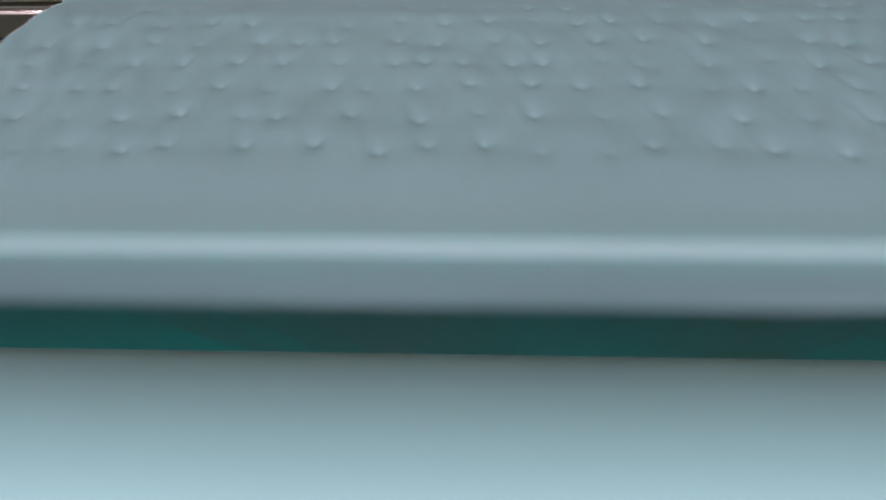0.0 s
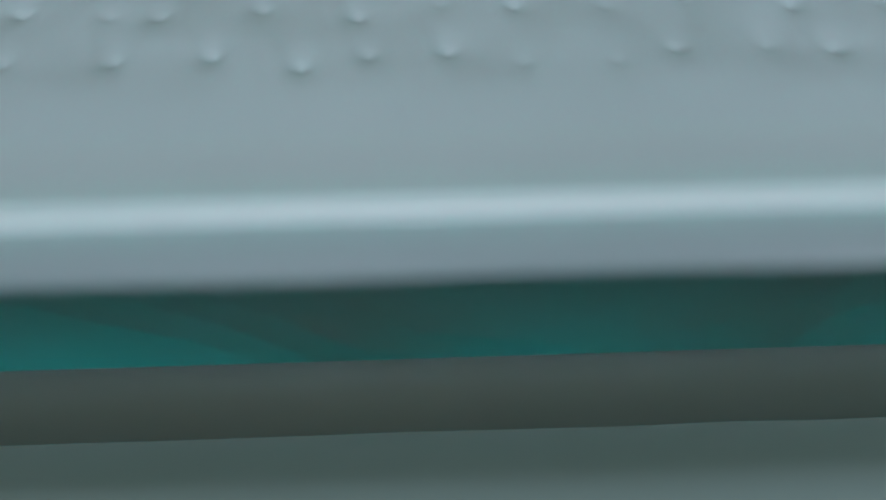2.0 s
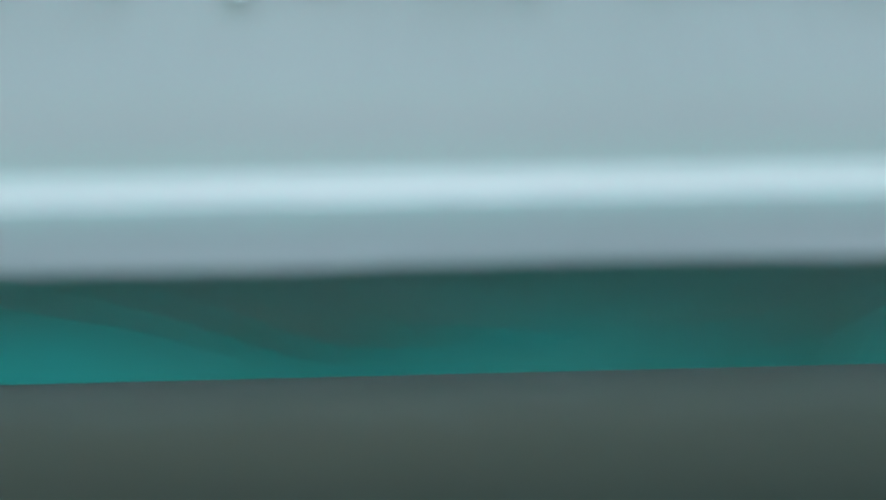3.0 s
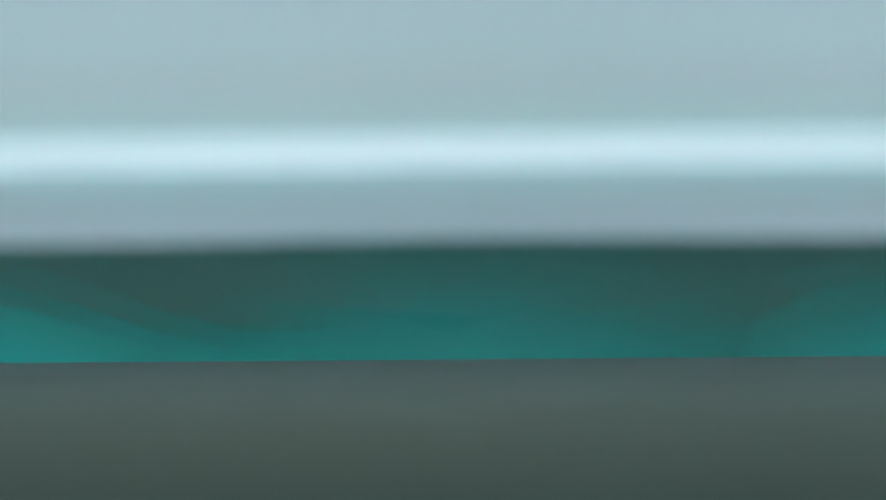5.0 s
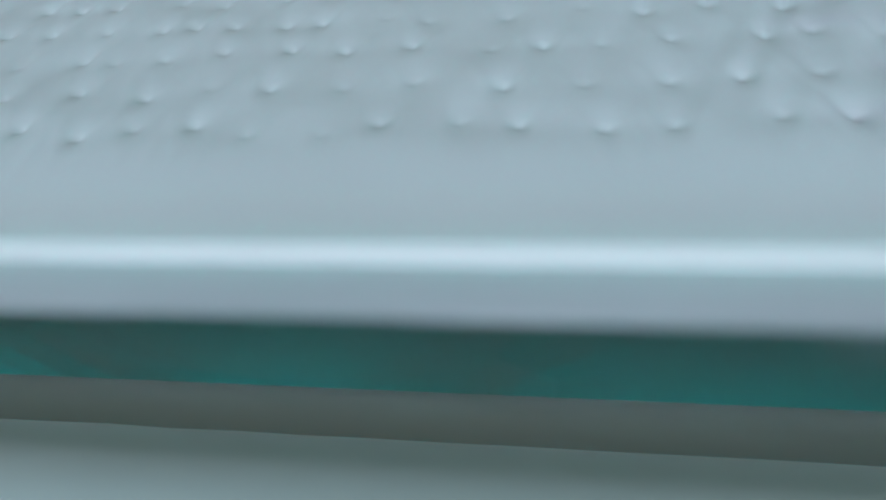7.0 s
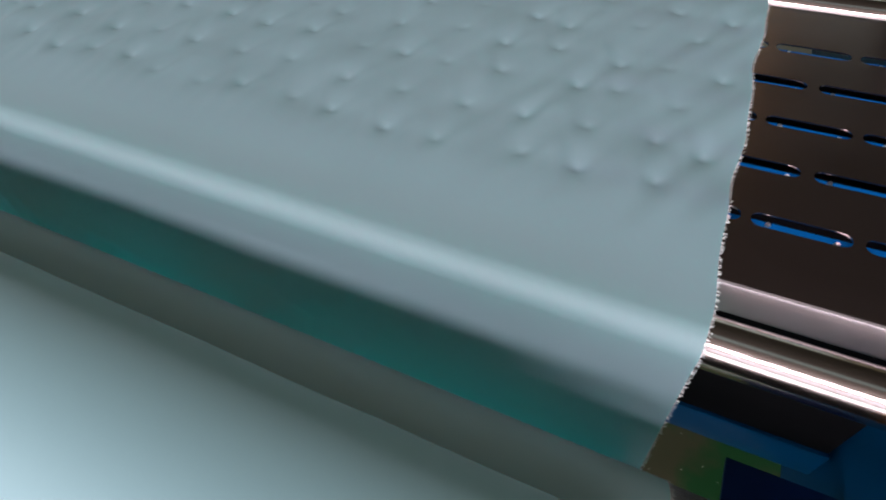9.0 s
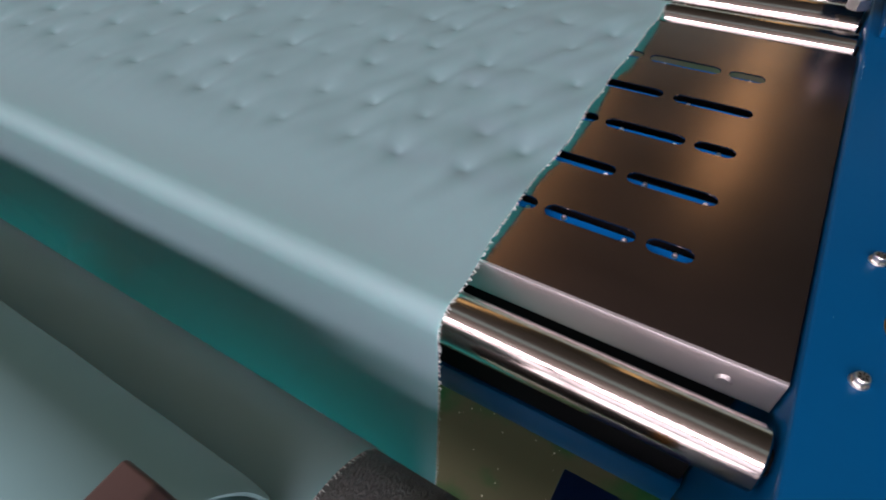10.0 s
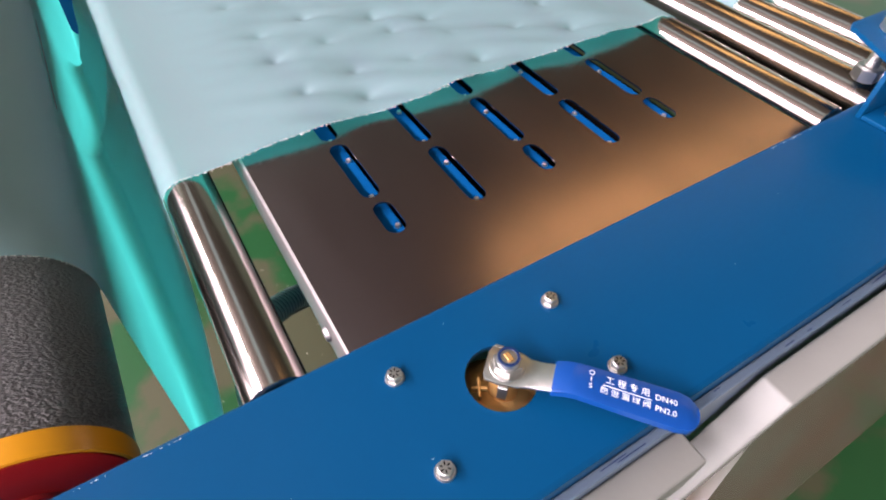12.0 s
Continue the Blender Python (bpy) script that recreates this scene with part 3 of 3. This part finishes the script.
def wound_roll():
    rnd = random.Random(8)
    ob = empty("cloth_roll", (-1.4, WIND_Y, WIND_Z), "wound roll of pale aqua cloth resting on rubber roller", "fabric roll")
    bm = bmesh.new()
    r = WIND_R
    prof = [(CLOTH_L, 0.04), (CLOTH_L, r * 0.6), (CLOTH_L - 0.006, r * 0.9), (CLOTH_L + 0.006, r)]
    prof += [(CLOTH_L + 0.05 + k * (CLOTH_R - CLOTH_L - 0.1) / 40, r + rnd.uniform(-0.0004, 0.0004)) for k in range(41)]
    prof += [(CLOTH_R - 0.02, r), (CLOTH_R - 0.006, r - 0.001), (CLOTH_R - 0.001, r - 0.004), (CLOTH_R - 0.002, r - 0.007)]
    for k in range(7):
        rr = r - 0.009 - 0.010 * k
        prof += [(CLOTH_R - 0.010 + rnd.uniform(-0.003, 0.003), rr), (CLOTH_R - 0.003 + rnd.uniform(-0.004, 0.005), rr - 0.003), (CLOTH_R - 0.003 + rnd.uniform(-0.004, 0.004), rr - 0.006), (CLOTH_R - 0.012, rr - 0.009)]
    lathe_x(bm, prof, WIND_Y, WIND_Z, 96)
    under(ob, link_mesh("wound_cloth", bm, CLOTH_ROLL_SHADED))
    bm = bmesh.new()
    rod(bm, (CLOTH_L - 0.05, WIND_Y, WIND_Z), (CLOTH_R + 0.04, WIND_Y, WIND_Z), 0.034, segments=40)
    under(ob, link_mesh("core_tube", bm, BROWN, label="brown cardboard core tube"))


# the web's cloth again, base darkened to put the roll's shade into its colour
CLOTH_ROLL_SHADED = cloth_material("aqua_cloth_wound_shaded", (0.20, 0.345, 0.36), (0.04, 0.50, 0.44), 0.0, ior=1.35)


def rubber_roller(name, y, z):
    ob = empty(name, (-1.4, y, z), "black grained rubber drive roller with yellow ring and red hub", "roller", "rubber drive rollers")
    x_end = -0.184
    bm = bmesh.new()
    lathe_x(bm, [(X_LEFT + 0.05, RUB_R * 0.8), (X_LEFT + 0.05, RUB_R), (x_end - 0.025, RUB_R), (x_end - 0.0245, RUB_R * 0.8)], y, z, 96)
    under(ob, link_mesh("rubber_sleeve", bm, RUBBER))
    bm = bmesh.new()
    lathe_x(bm, [(x_end - 0.0242, RUB_R * 0.9), (x_end - 0.024, RUB_R + 0.0015), (x_end, RUB_R + 0.0015), (x_end + 0.001, RUB_R - 0.001), (x_end - 0.003, RUB_R - 0.0021)], y, z, 96)
    under(ob, link_mesh("end_ring", bm, YELLOW, label="yellow painted end ring"))
    bm = bmesh.new()
    lathe_x(bm, [(x_end - 0.002, RUB_R - 0.0024), (x_end + 0.0014, RUB_R - 0.0024), (x_end + 0.002, RUB_R - 0.005), (x_end + 0.0006, 0.05), (x_end + 0.0004, 0.03), (x_end + 0.004, 0.028), (x_end + 0.005, 0.01)], y, z, 64)
    under(ob, link_mesh("hub", bm, RED, label="glossy red painted hub"))


cloth()
wound_roll()
rubber_roller("rubber_roller", RUB_Y, RUB_Z)
rubber_roller("rubber_roller", 2 * WIND_Y - RUB_Y, RUB_Z)


# ---- ball valve in the side frame ----
def ball_valve():
    valve = empty("ball_valve", (VALVE_X, VALVE_Y, 0.97), "brass ball valve with blue vinyl lever, set in frame hole", "valve")
    bm = bmesh.new()
    bmesh.ops.create_uvsphere(bm, u_segments=40, v_segments=24, radius=0.038)
    bmesh.ops.scale(bm, vec=(1.3, 1.2, 0.9), verts=bm.verts)
    bmesh.ops.translate(bm, vec=(VALVE_X + 0.002, VALVE_Y - 0.006, 0.957), verts=bm.verts)
    rod(bm, (VALVE_X, VALVE_Y - 0.09, 0.962), (VALVE_X, VALVE_Y + 0.09, 0.962), 0.026, segments=32)
    rod(bm, (VALVE_X, VALVE_Y - 0.125, 0.962), (VALVE_X, VALVE_Y - 0.07, 0.962), 0.033, segments=8)
    rod(bm, (VALVE_X, VALVE_Y + 0.07, 0.962), (VALVE_X, VALVE_Y + 0.125, 0.962), 0.033, segments=8)
    under(valve, link_mesh("brass_body", bm, BRASS, label="cast brass valve body"))
    bm = bmesh.new()
    rod(bm, (VALVE_X, VALVE_Y, 0.985), (VALVE_X, VALVE_Y, 1.026), 0.013, 0.011, 24)
    under(valve, link_mesh("gland", bm, BRASS))
    bm = bmesh.new()
    box(bm, -0.0010, 0.0010, -0.009, 0.009, 0.996, 1.003, 0.0005, 1)
    box(bm, -0.007, 0.007, -0.0012, 0.0012, 0.996, 1.002, 0.0005, 1)
    bmesh.ops.rotate(bm, verts=bm.verts, cent=(0, 0, 0), matrix=Matrix.Rotation(radians(60), 3, "Z"))
    bmesh.ops.translate(bm, vec=(VALVE_X - 0.006, VALVE_Y - 0.021, 0.0), verts=bm.verts)
    under(valve, link_mesh("cast_mark", bm, BRASS))
    bm = bmesh.new()
    rod(bm, (VALVE_X, VALVE_Y, 1.036), (VALVE_X, VALVE_Y, 1.0375), 0.0145, 0.014, 32)
    under(valve, link_mesh("washer", bm, ZINC))
    bm = bmesh.new()
    rod(bm, (VALVE_X, VALVE_Y, 1.0375), (VALVE_X, VALVE_Y, 1.0455), 0.0125, 0.0120, 6)
    rod(bm, (VALVE_X, VALVE_Y, 1.0455), (VALVE_X, VALVE_Y, 1.0500), 0.0098, 0.0090, 28)
    lock_nut = under(valve, link_mesh("lock_nut", bm, ZINC, label="zinc lock nut"))
    bm = bmesh.new()
    ring_z(bm, VALVE_X, VALVE_Y, 1.0498, 0.0068, 0.0086, 0.0014, 28)
    under(lock_nut, link_mesh("nylon_insert", bm, NAVY, label="blue nylon insert"))
    bm = bmesh.new()
    box(bm, VALVE_X - 0.0045, VALVE_X + 0.0045, VALVE_Y - 0.0028, VALVE_Y + 0.0028, 1.03, 1.0508, 0.001, 1)
    under(valve, link_mesh("stem", bm, BRASS))
    # lever, along u with width along v
    ang = math.atan2(0.638, 0.77) + radians(2.2)
    turn = Matrix.Translation((VALVE_X, VALVE_Y, 0)) @ Matrix.Rotation(ang, 4, "Z")

    def strip(stations, thick):
        b2 = bmesh.new()
        rings = []
        for u, z, half in stations:
            ring = []
            for sgn, zz in ((-1, -thick / 2), (-0.86, -thick / 2 - 0.0004), (0.86, -thick / 2 - 0.0004), (1, -thick / 2), (1.0, thick / 2 - 0.0006), (0.9, thick / 2), (-0.9, thick / 2), (-1.0, thick / 2 - 0.0006)):
                ring.append(b2.verts.new(turn @ Vector((u, sgn * half - 0.0030 * min(1, max(0, (u - 0.01) / 0.025)), z + zz))))
            rings.append(ring)
        for a, b in zip(rings, rings[1:]):
            for i in range(8):
                b2.faces.new((a[i], a[(i + 1) % 8], b[(i + 1) % 8], b[i]))
        b2.faces.new(rings[0][::-1])
        b2.faces.new(rings[-1])
        bmesh.ops.recalc_face_normals(b2, faces=b2.faces)
        return b2

    lever = under(valve, link_mesh("lever", strip([(-0.017, 1.034, 0.010), (-0.015, 1.034, 0.0155), (-0.004, 1.034, 0.0165), (0.010, 1.034, 0.0155), (0.018, 1.035, 0.0125), (0.027, 1.038, 0.0118), (0.037, 1.0425, 0.0118), (0.046, 1.0455, 0.0118), (0.06, 1.046, 0.0115)], 0.003), ZINC, label="stamped bright steel lever plate"))
    for (u, v) in ((-0.010, 0.0165), (0.001, -0.0185)):
        bm = bmesh.new()
        box(bm, u - 0.004, u + 0.004, v - 0.0016, v + 0.0016, 1.018, 1.0352, 0.0006, 1)
        bmesh.ops.transform(bm, matrix=turn, verts=bm.verts)
        under(valve, link_mesh("stop_tab", bm, ZINC))
    grip_line = [(0.0362, 1.0424, 0.0128), (0.037, 1.0426, 0.0136), (0.046, 1.0462, 0.0137), (0.054, 1.0475, 0.0137), (0.07, 1.0461, 0.0140), (0.09, 1.04437, 0.0144), (0.11, 1.04263, 0.0148), (0.128, 1.04106, 0.0150), (0.136, 1.0402, 0.0135), (0.1405, 1.0397, 0.0105), (0.1432, 1.0395, 0.0062), (0.1440, 1.0395, 0.002)]
    grip = under(valve, link_mesh("grip", strip(grip_line, 0.0075), BLUE_GRIP, label="glossy blue vinyl grip with white print"))

    def print_text(text, u, v, size, squeeze=1.0):
        cu = bpy.data.curves.new("print", "FONT")
        cu.body, cu.size, cu.align_x, cu.align_y, cu.extrude = text, size, "CENTER", "CENTER", 0.0001
        tmp = new("print", cu)
        bpy.context.view_layer.update()
        me = bpy.data.meshes.new_from_object(tmp.evaluated_get(bpy.context.evaluated_depsgraph_get()))
        bpy.data.objects.remove(tmp)
        me.materials.clear()
        me.materials.append(WHITE_INK)
        z = 1.0475 - (u - 0.054) * 0.087 + 0.00395
        m = turn @ Matrix.Translation((u, v, z)) @ Matrix.Rotation(math.atan(0.087), 4, "Y") @ Matrix.Diagonal((squeeze, 1, 1, 1))
        me.transform(m)
        ob = new("print", me)
        under(grip, ob)

    for ch, v in (("O", 0.0052), ("I", -0.0004), ("S", -0.0060)):
        print_text(ch, 0.0632, v, 0.0058)
    print_text("\u5de5 \u7a0b \u4e13 \u7528", 0.0905, 0.0026, 0.0070)
    print_text("\u9632 \u6cc4 \u6f0f \u7403 \u9600", 0.0895, -0.0068, 0.0062)
    print_text("DN40", 0.1192, 0.0014, 0.0066)
    print_text("PN2.0", 0.1192, -0.0076, 0.0064)
    bm = bmesh.new()
    z = 1.0475 - (0.0912 - 0.054) * 0.087 + 0.0039
    box(bm, -0.0185, 0.0185, -0.0003, 0.0003, -0.0001, 0.0002)
    bmesh.ops.transform(bm, matrix=turn @ Matrix.Translation((0.0905, -0.0022, z)) @ Matrix.Rotation(math.atan(0.087), 4, "Y"), verts=bm.verts)
    under(grip, link_mesh("print_line", bm, WHITE_INK, smooth=False))
    # the lever and its nut sit low on the stem
    for child in valve.children:
        if not child.name.startswith(("brass_body", "gland", "cast_mark")):
            child.location.z -= 0.009


ball_valve()


# ---- bracket with threaded stud ----
def flat_plate(outline, z0, z1, bevel):
    bm = bmesh.new()
    low = [bm.verts.new((x, y, z0)) for x, y in outline]
    top = [bm.verts.new((x, y, z1)) for x, y in outline]
    n = len(outline)
    for i in range(n):
        bm.faces.new((low[i], low[(i + 1) % n], top[(i + 1) % n], top[i]))
    bm.faces.new(low[::-1])
    bm.faces.new(top)
    bmesh.ops.recalc_face_normals(bm, faces=bm.faces)
    bmesh.ops.bevel(bm, geom=list(bm.edges), offset=bevel, segments=2, affect="EDGES", profile=0.5)
    return bm


def stud_bracket():
    ob = empty("roller_bracket", (-0.11, 0.77, BLUE_TOP), "blue painted bracket with zinc adjusting bolt over rollers", "bracket")
    under(ob, link_mesh("base_flange", flat_plate([(-0.1035, 0.770), (0.046, 0.770), (0.046, 1.06), (-0.1035, 1.06)], BLUE_TOP + 0.0005, BLUE_TOP + 0.0065, 0.0014), BLUE))
    under(ob, link_mesh("upright", flat_plate([(-0.1105, 0.769), (-0.1038, 0.769), (-0.1038, 1.06), (-0.1105, 1.06)], BLUE_TOP + 0.0005, 1.0795, 0.0016), BLUE))
    under(ob, link_mesh("top_flange", flat_plate([(-0.1105, 0.770), (-0.03, 0.770), (-0.03, 1.06), (-0.190, 1.06), (-0.192, 0.822), (-0.186, 0.812)], 1.080, 1.087, 0.0018), BLUE))
    sx, sy = -0.1505, 0.842
    segs = 24
    bm = bmesh.new()
    rings = []
    zz, turns = 1.030, 0
    while zz < 1.135:
        r = 0.0074 if turns % 2 else 0.0088
        rings.append([bm.verts.new((sx + r * math.cos(k * math.tau / segs), sy + r * math.sin(k * math.tau / segs), zz + 0.0026 * k / segs)) for k in range(segs)])
        zz += 0.0015
        turns += 1
    for p, q in zip(rings, rings[1:]):
        for k in range(segs):
            bm.faces.new((p[k], p[(k + 1) % segs], q[(k + 1) % segs], q[k]))
    bm.faces.new(rings[0][::-1])
    bm.faces.new(rings[-1])
    under(ob, link_mesh("threaded_stud", bm, ZINC, label="zinc threaded stud"))
    for z0, z1 in ((1.0215, 1.0405), (1.0695, 1.0795), (1.0875, 1.1035), (1.104, 1.116)):
        bm = bmesh.new()
        rod(bm, (sx, sy, z0 + 0.0018), (sx, sy, z1 - 0.0018), 0.0175, segments=6)
        rod(bm, (sx, sy, z0), (sx, sy, z0 + 0.0018), 0.0142, 0.0158, segments=36)
        rod(bm, (sx, sy, z1 - 0.0018), (sx, sy, z1), 0.0158, 0.0142, segments=36)
        under(ob, link_mesh("nut", bm, ZINC))
    bm = bmesh.new()
    rod(bm, (-0.08, 0.803, BLUE_TOP + 0.0065), (-0.08, 0.803, BLUE_TOP + 0.0085), 0.0125, segments=30)
    under(ob, link_mesh("washer", bm, ZINC))
    bm = bmesh.new()
    rod(bm, (-0.08, 0.803, BLUE_TOP + 0.0085), (-0.08, 0.803, BLUE_TOP + 0.0165), 0.0098, segments=6)
    rod(bm, (-0.08, 0.803, BLUE_TOP + 0.0165), (-0.08, 0.803, BLUE_TOP + 0.0195), 0.0052, segments=20)
    under(ob, link_mesh("bolt", bm, ZINC))


stud_bracket()


# ---- grey guards outside the frame ----
def guards():
    ob = empty("guard_rail", (0.075, 0.0, 0), "light grey painted box guard rail beside blue frame", "guard", "guard rails")
    bm = bmesh.new()
    box(bm, 0.060, 0.091, -0.75, 0.288, 0.915, 0.975, 0.003, 3)
    under(ob, link_mesh("rail", bm, GREY))
    bm = bmesh.new()
    box(bm, 0.066, 0.087, -0.75, 0.25, 0.3, 0.914)
    for v in bm.verts:
        v.co.x += (0.914 - v.co.z) * 0.2
    under(ob, link_mesh("panel", bm, PANEL, label="glossy olive grey side panel with painted brown reflections", smooth=False))
    ob = empty("guard_rail", (0.08, 1.2, 0), "light grey bent guard rail sloping down beside frame", "guard", "guard rails")
    bm = bmesh.new()
    prof = [(2.2, 0.978), (0.386, 0.978), (0.262, 0.80), (0.292, 0.78), (0.405, 0.935), (2.2, 0.935)]
    a = [bm.verts.new((0.064, y, z)) for y, z in prof]
    b = [bm.verts.new((0.096, y, z)) for y, z in prof]
    for i in range(6):
        bm.faces.new((a[i], a[(i + 1) % 6], b[(i + 1) % 6], b[i]))
    bm.faces.new(a[::-1])
    bm.faces.new(b)
    bmesh.ops.recalc_face_normals(bm, faces=bm.faces)
    bmesh.ops.bevel(bm, geom=list(bm.edges), offset=0.003, segments=3, affect="EDGES", profile=0.5)
    under(ob, link_mesh("rail", bm, GREY))
    bm = bmesh.new()
    prof = [(2.2, 0.934), (0.408, 0.934), (0.296, 0.778), (0.296, 0.6), (2.2, 0.6)]
    a = [bm.verts.new((0.072 + (0.934 - z) * 0.22, y, z)) for y, z in prof]
    b = [bm.verts.new((0.088 + (0.934 - z) * 0.22, y, z)) for y, z in prof]
    for i in range(5):
        bm.faces.new((a[i], a[(i + 1) % 5], b[(i + 1) % 5], b[i]))
    bm.faces.new(a[::-1])
    bm.faces.new(b)
    bmesh.ops.recalc_face_normals(bm, faces=bm.faces)
    under(ob, link_mesh("panel", bm, PANEL, label="glossy olive grey side panel with painted brown reflections", smooth=False))
    strip_ob = empty("edge_strip", (0.055, -0.75, 0.90), "slate blue painted edge strip with dark scuffs along frame", "strip")
    bm = bmesh.new()
    box(bm, 0.0515, 0.0595, -0.75, 2.2, 0.90, 0.990, 0.001, 1)
    under(strip_ob, link_mesh("strip_plate", bm, STRIP))
    rnd = random.Random(17)
    for k in range(16):
        y, x = rnd.uniform(-0.2, 0.6), rnd.uniform(0.0535, 0.0575)
        bm = bmesh.new()
        box(bm, x - 0.0004, x + 0.0004, y, y + rnd.uniform(0.006, 0.03), 0.9898, 0.9903)
        under(strip_ob, link_mesh("scuff", bm, NAVY, label="dark scuff mark", smooth=False))


guards()


# ---- hose ----
def smooth_line(pts, n):
    out = []
    p = [Vector(q) for q in pts]
    p = [p[0] * 2 - p[1]] + p + [p[-1] * 2 - p[-2]]
    for i in range(1, len(p) - 2):
        for k in range(n):
            t = k / n
            out.append(0.5 * ((2 * p[i]) + (p[i + 1] - p[i - 1]) * t + (2 * p[i - 1] - 5 * p[i] + 4 * p[i + 1] - p[i + 2]) * t * t + (3 * p[i] - p[i - 1] - 3 * p[i + 1] + p[i + 2]) * t ** 3))
    out.append(p[-2])
    return out


def corrugated_hose(pts, radius, x_label):
    line = smooth_line(pts, 60)
    hose = empty("suction_hose", pts[0], x_label, "hose")
    bm = bmesh.new()
    rings = []
    run = 0.0
    segs = 28
    up = Vector((0.3, 0.2, 1)).normalized()
    for i, p in enumerate(line):
        d = (line[min(i + 1, len(line) - 1)] - line[max(i - 1, 0)]).normalized()
        if i:
            run += (p - line[i - 1]).length
        a = d.cross(up).normalized()
        b = d.cross(a).normalized()
        r = radius * (1 + 0.045 * math.sin(run / 0.0085 * math.tau))
        rings.append(([bm.verts.new(p + (a * math.cos(k * math.tau / segs) + b * math.sin(k * math.tau / segs)) * r) for k in range(segs)]))
    for p, q in zip(rings, rings[1:]):
        for k in range(segs):
            bm.faces.new((p[k], p[(k + 1) % segs], q[(k + 1) % segs], q[k]))
    bmesh.ops.recalc_face_normals(bm, faces=bm.faces)
    under(hose, link_mesh("hose_wall", bm, HOSE))
    # wire spiral
    cu = bmesh.new()
    prev = None
    run = 0.0
    segs2 = 5
    for i in range(len(line) * 4 - 3):
        f = i / 4
        j = min(int(f), len(line) - 2)
        p = line[j].lerp(line[j + 1], f - j)
        d = (line[min(j + 1, len(line) - 1)] - line[max(j - 1, 0)]).normalized()
        if i:
            run += (p - last).length
        last = p.copy()
        a = d.cross(up).normalized()
        b = d.cross(a).normalized()
        th = run / 0.0085 * math.tau
        radial = a * math.cos(th) + b * math.sin(th)
        c = p + radial * (radius * 1.02)
        ring = [cu.verts.new(c + (radial * math.cos(k * math.tau / segs2) + d * math.sin(k * math.tau / segs2)) * 0.0011) for k in range(segs2)]
        if prev:
            for k in range(segs2):
                cu.faces.new((prev[k], prev[(k + 1) % segs2], ring[(k + 1) % segs2], ring[k]))
        prev = ring
    bmesh.ops.recalc_face_normals(cu, faces=cu.faces)
    under(hose, link_mesh("wire_spiral", cu, HOSE_WIRE, label="dark wire spiral"))


corrugated_hose([(-0.72, 0.26, 0.38), (-0.66, 0.15, 0.435), (-0.625, 0.09, 0.475), (-0.585, 0.03, 0.495), (-0.54, -0.02, 0.455), (-0.505, -0.045, 0.37), (-0.475, -0.06, 0.22), (-0.47, -0.06, 0.03)], 0.027, "grey corrugated suction hose hanging below steel roller")
corrugated_hose([(-2.50, 0.016, 0.01), (-2.50, 0.012, 0.20), (-2.50, 0.002, 0.40), (-2.52, -0.006, 0.58), (-2.60, -0.01, 0.70), (-2.655, -0.01, 0.74)], 0.024, "grey corrugated suction hose beside far blue frame")


# ---- roll arm ----
def roll_arm():
    ob = empty("roll_arm", (-0.392, -0.75, 0), "brown rusty square bar arm on a post", "arm")
    bm = bmesh.new()
    box(bm, -0.377, -0.360, -0.80, -0.262, 1.236, 1.258, 0.002, 3)
    under(ob, link_mesh("arm_bar", bm, BROWN))
    bm = bmesh.new()
    box(bm, -0.385, -0.352, -0.84, -0.80, 0.0, 1.258, 0.003, 2)
    under(ob, link_mesh("post", bm, BROWN))


roll_arm()


# ---- litter on the floor ----
def litter():
    rnd = random.Random(21)
    bm = bmesh.new()
    for k in range(320):
        x, y = rnd.uniform(-1.2, 0.3), rnd.uniform(-0.2, 0.9)
        r = rnd.uniform(0.001, 0.0035) if rnd.random() < 0.96 else rnd.uniform(0.008, 0.02)
        vs = []
        n = rnd.randint(4, 6)
        a0 = rnd.uniform(0, 6.3)
        for i in range(n):
            rr = r * rnd.uniform(0.5, 1.0)
            vs.append(bm.verts.new((x + rr * math.cos(a0 + i * math.tau / n), y + rr * math.sin(a0 + i * math.tau / n), 0.001 + rnd.uniform(0, 0.002))))
        bm.faces.new(vs)
    tagged(link_mesh("floor_litter", bm, DEBRIS, smooth=False), "pale flakes and scraps scattered on the floor", "litter", kind="stuff")


litter()
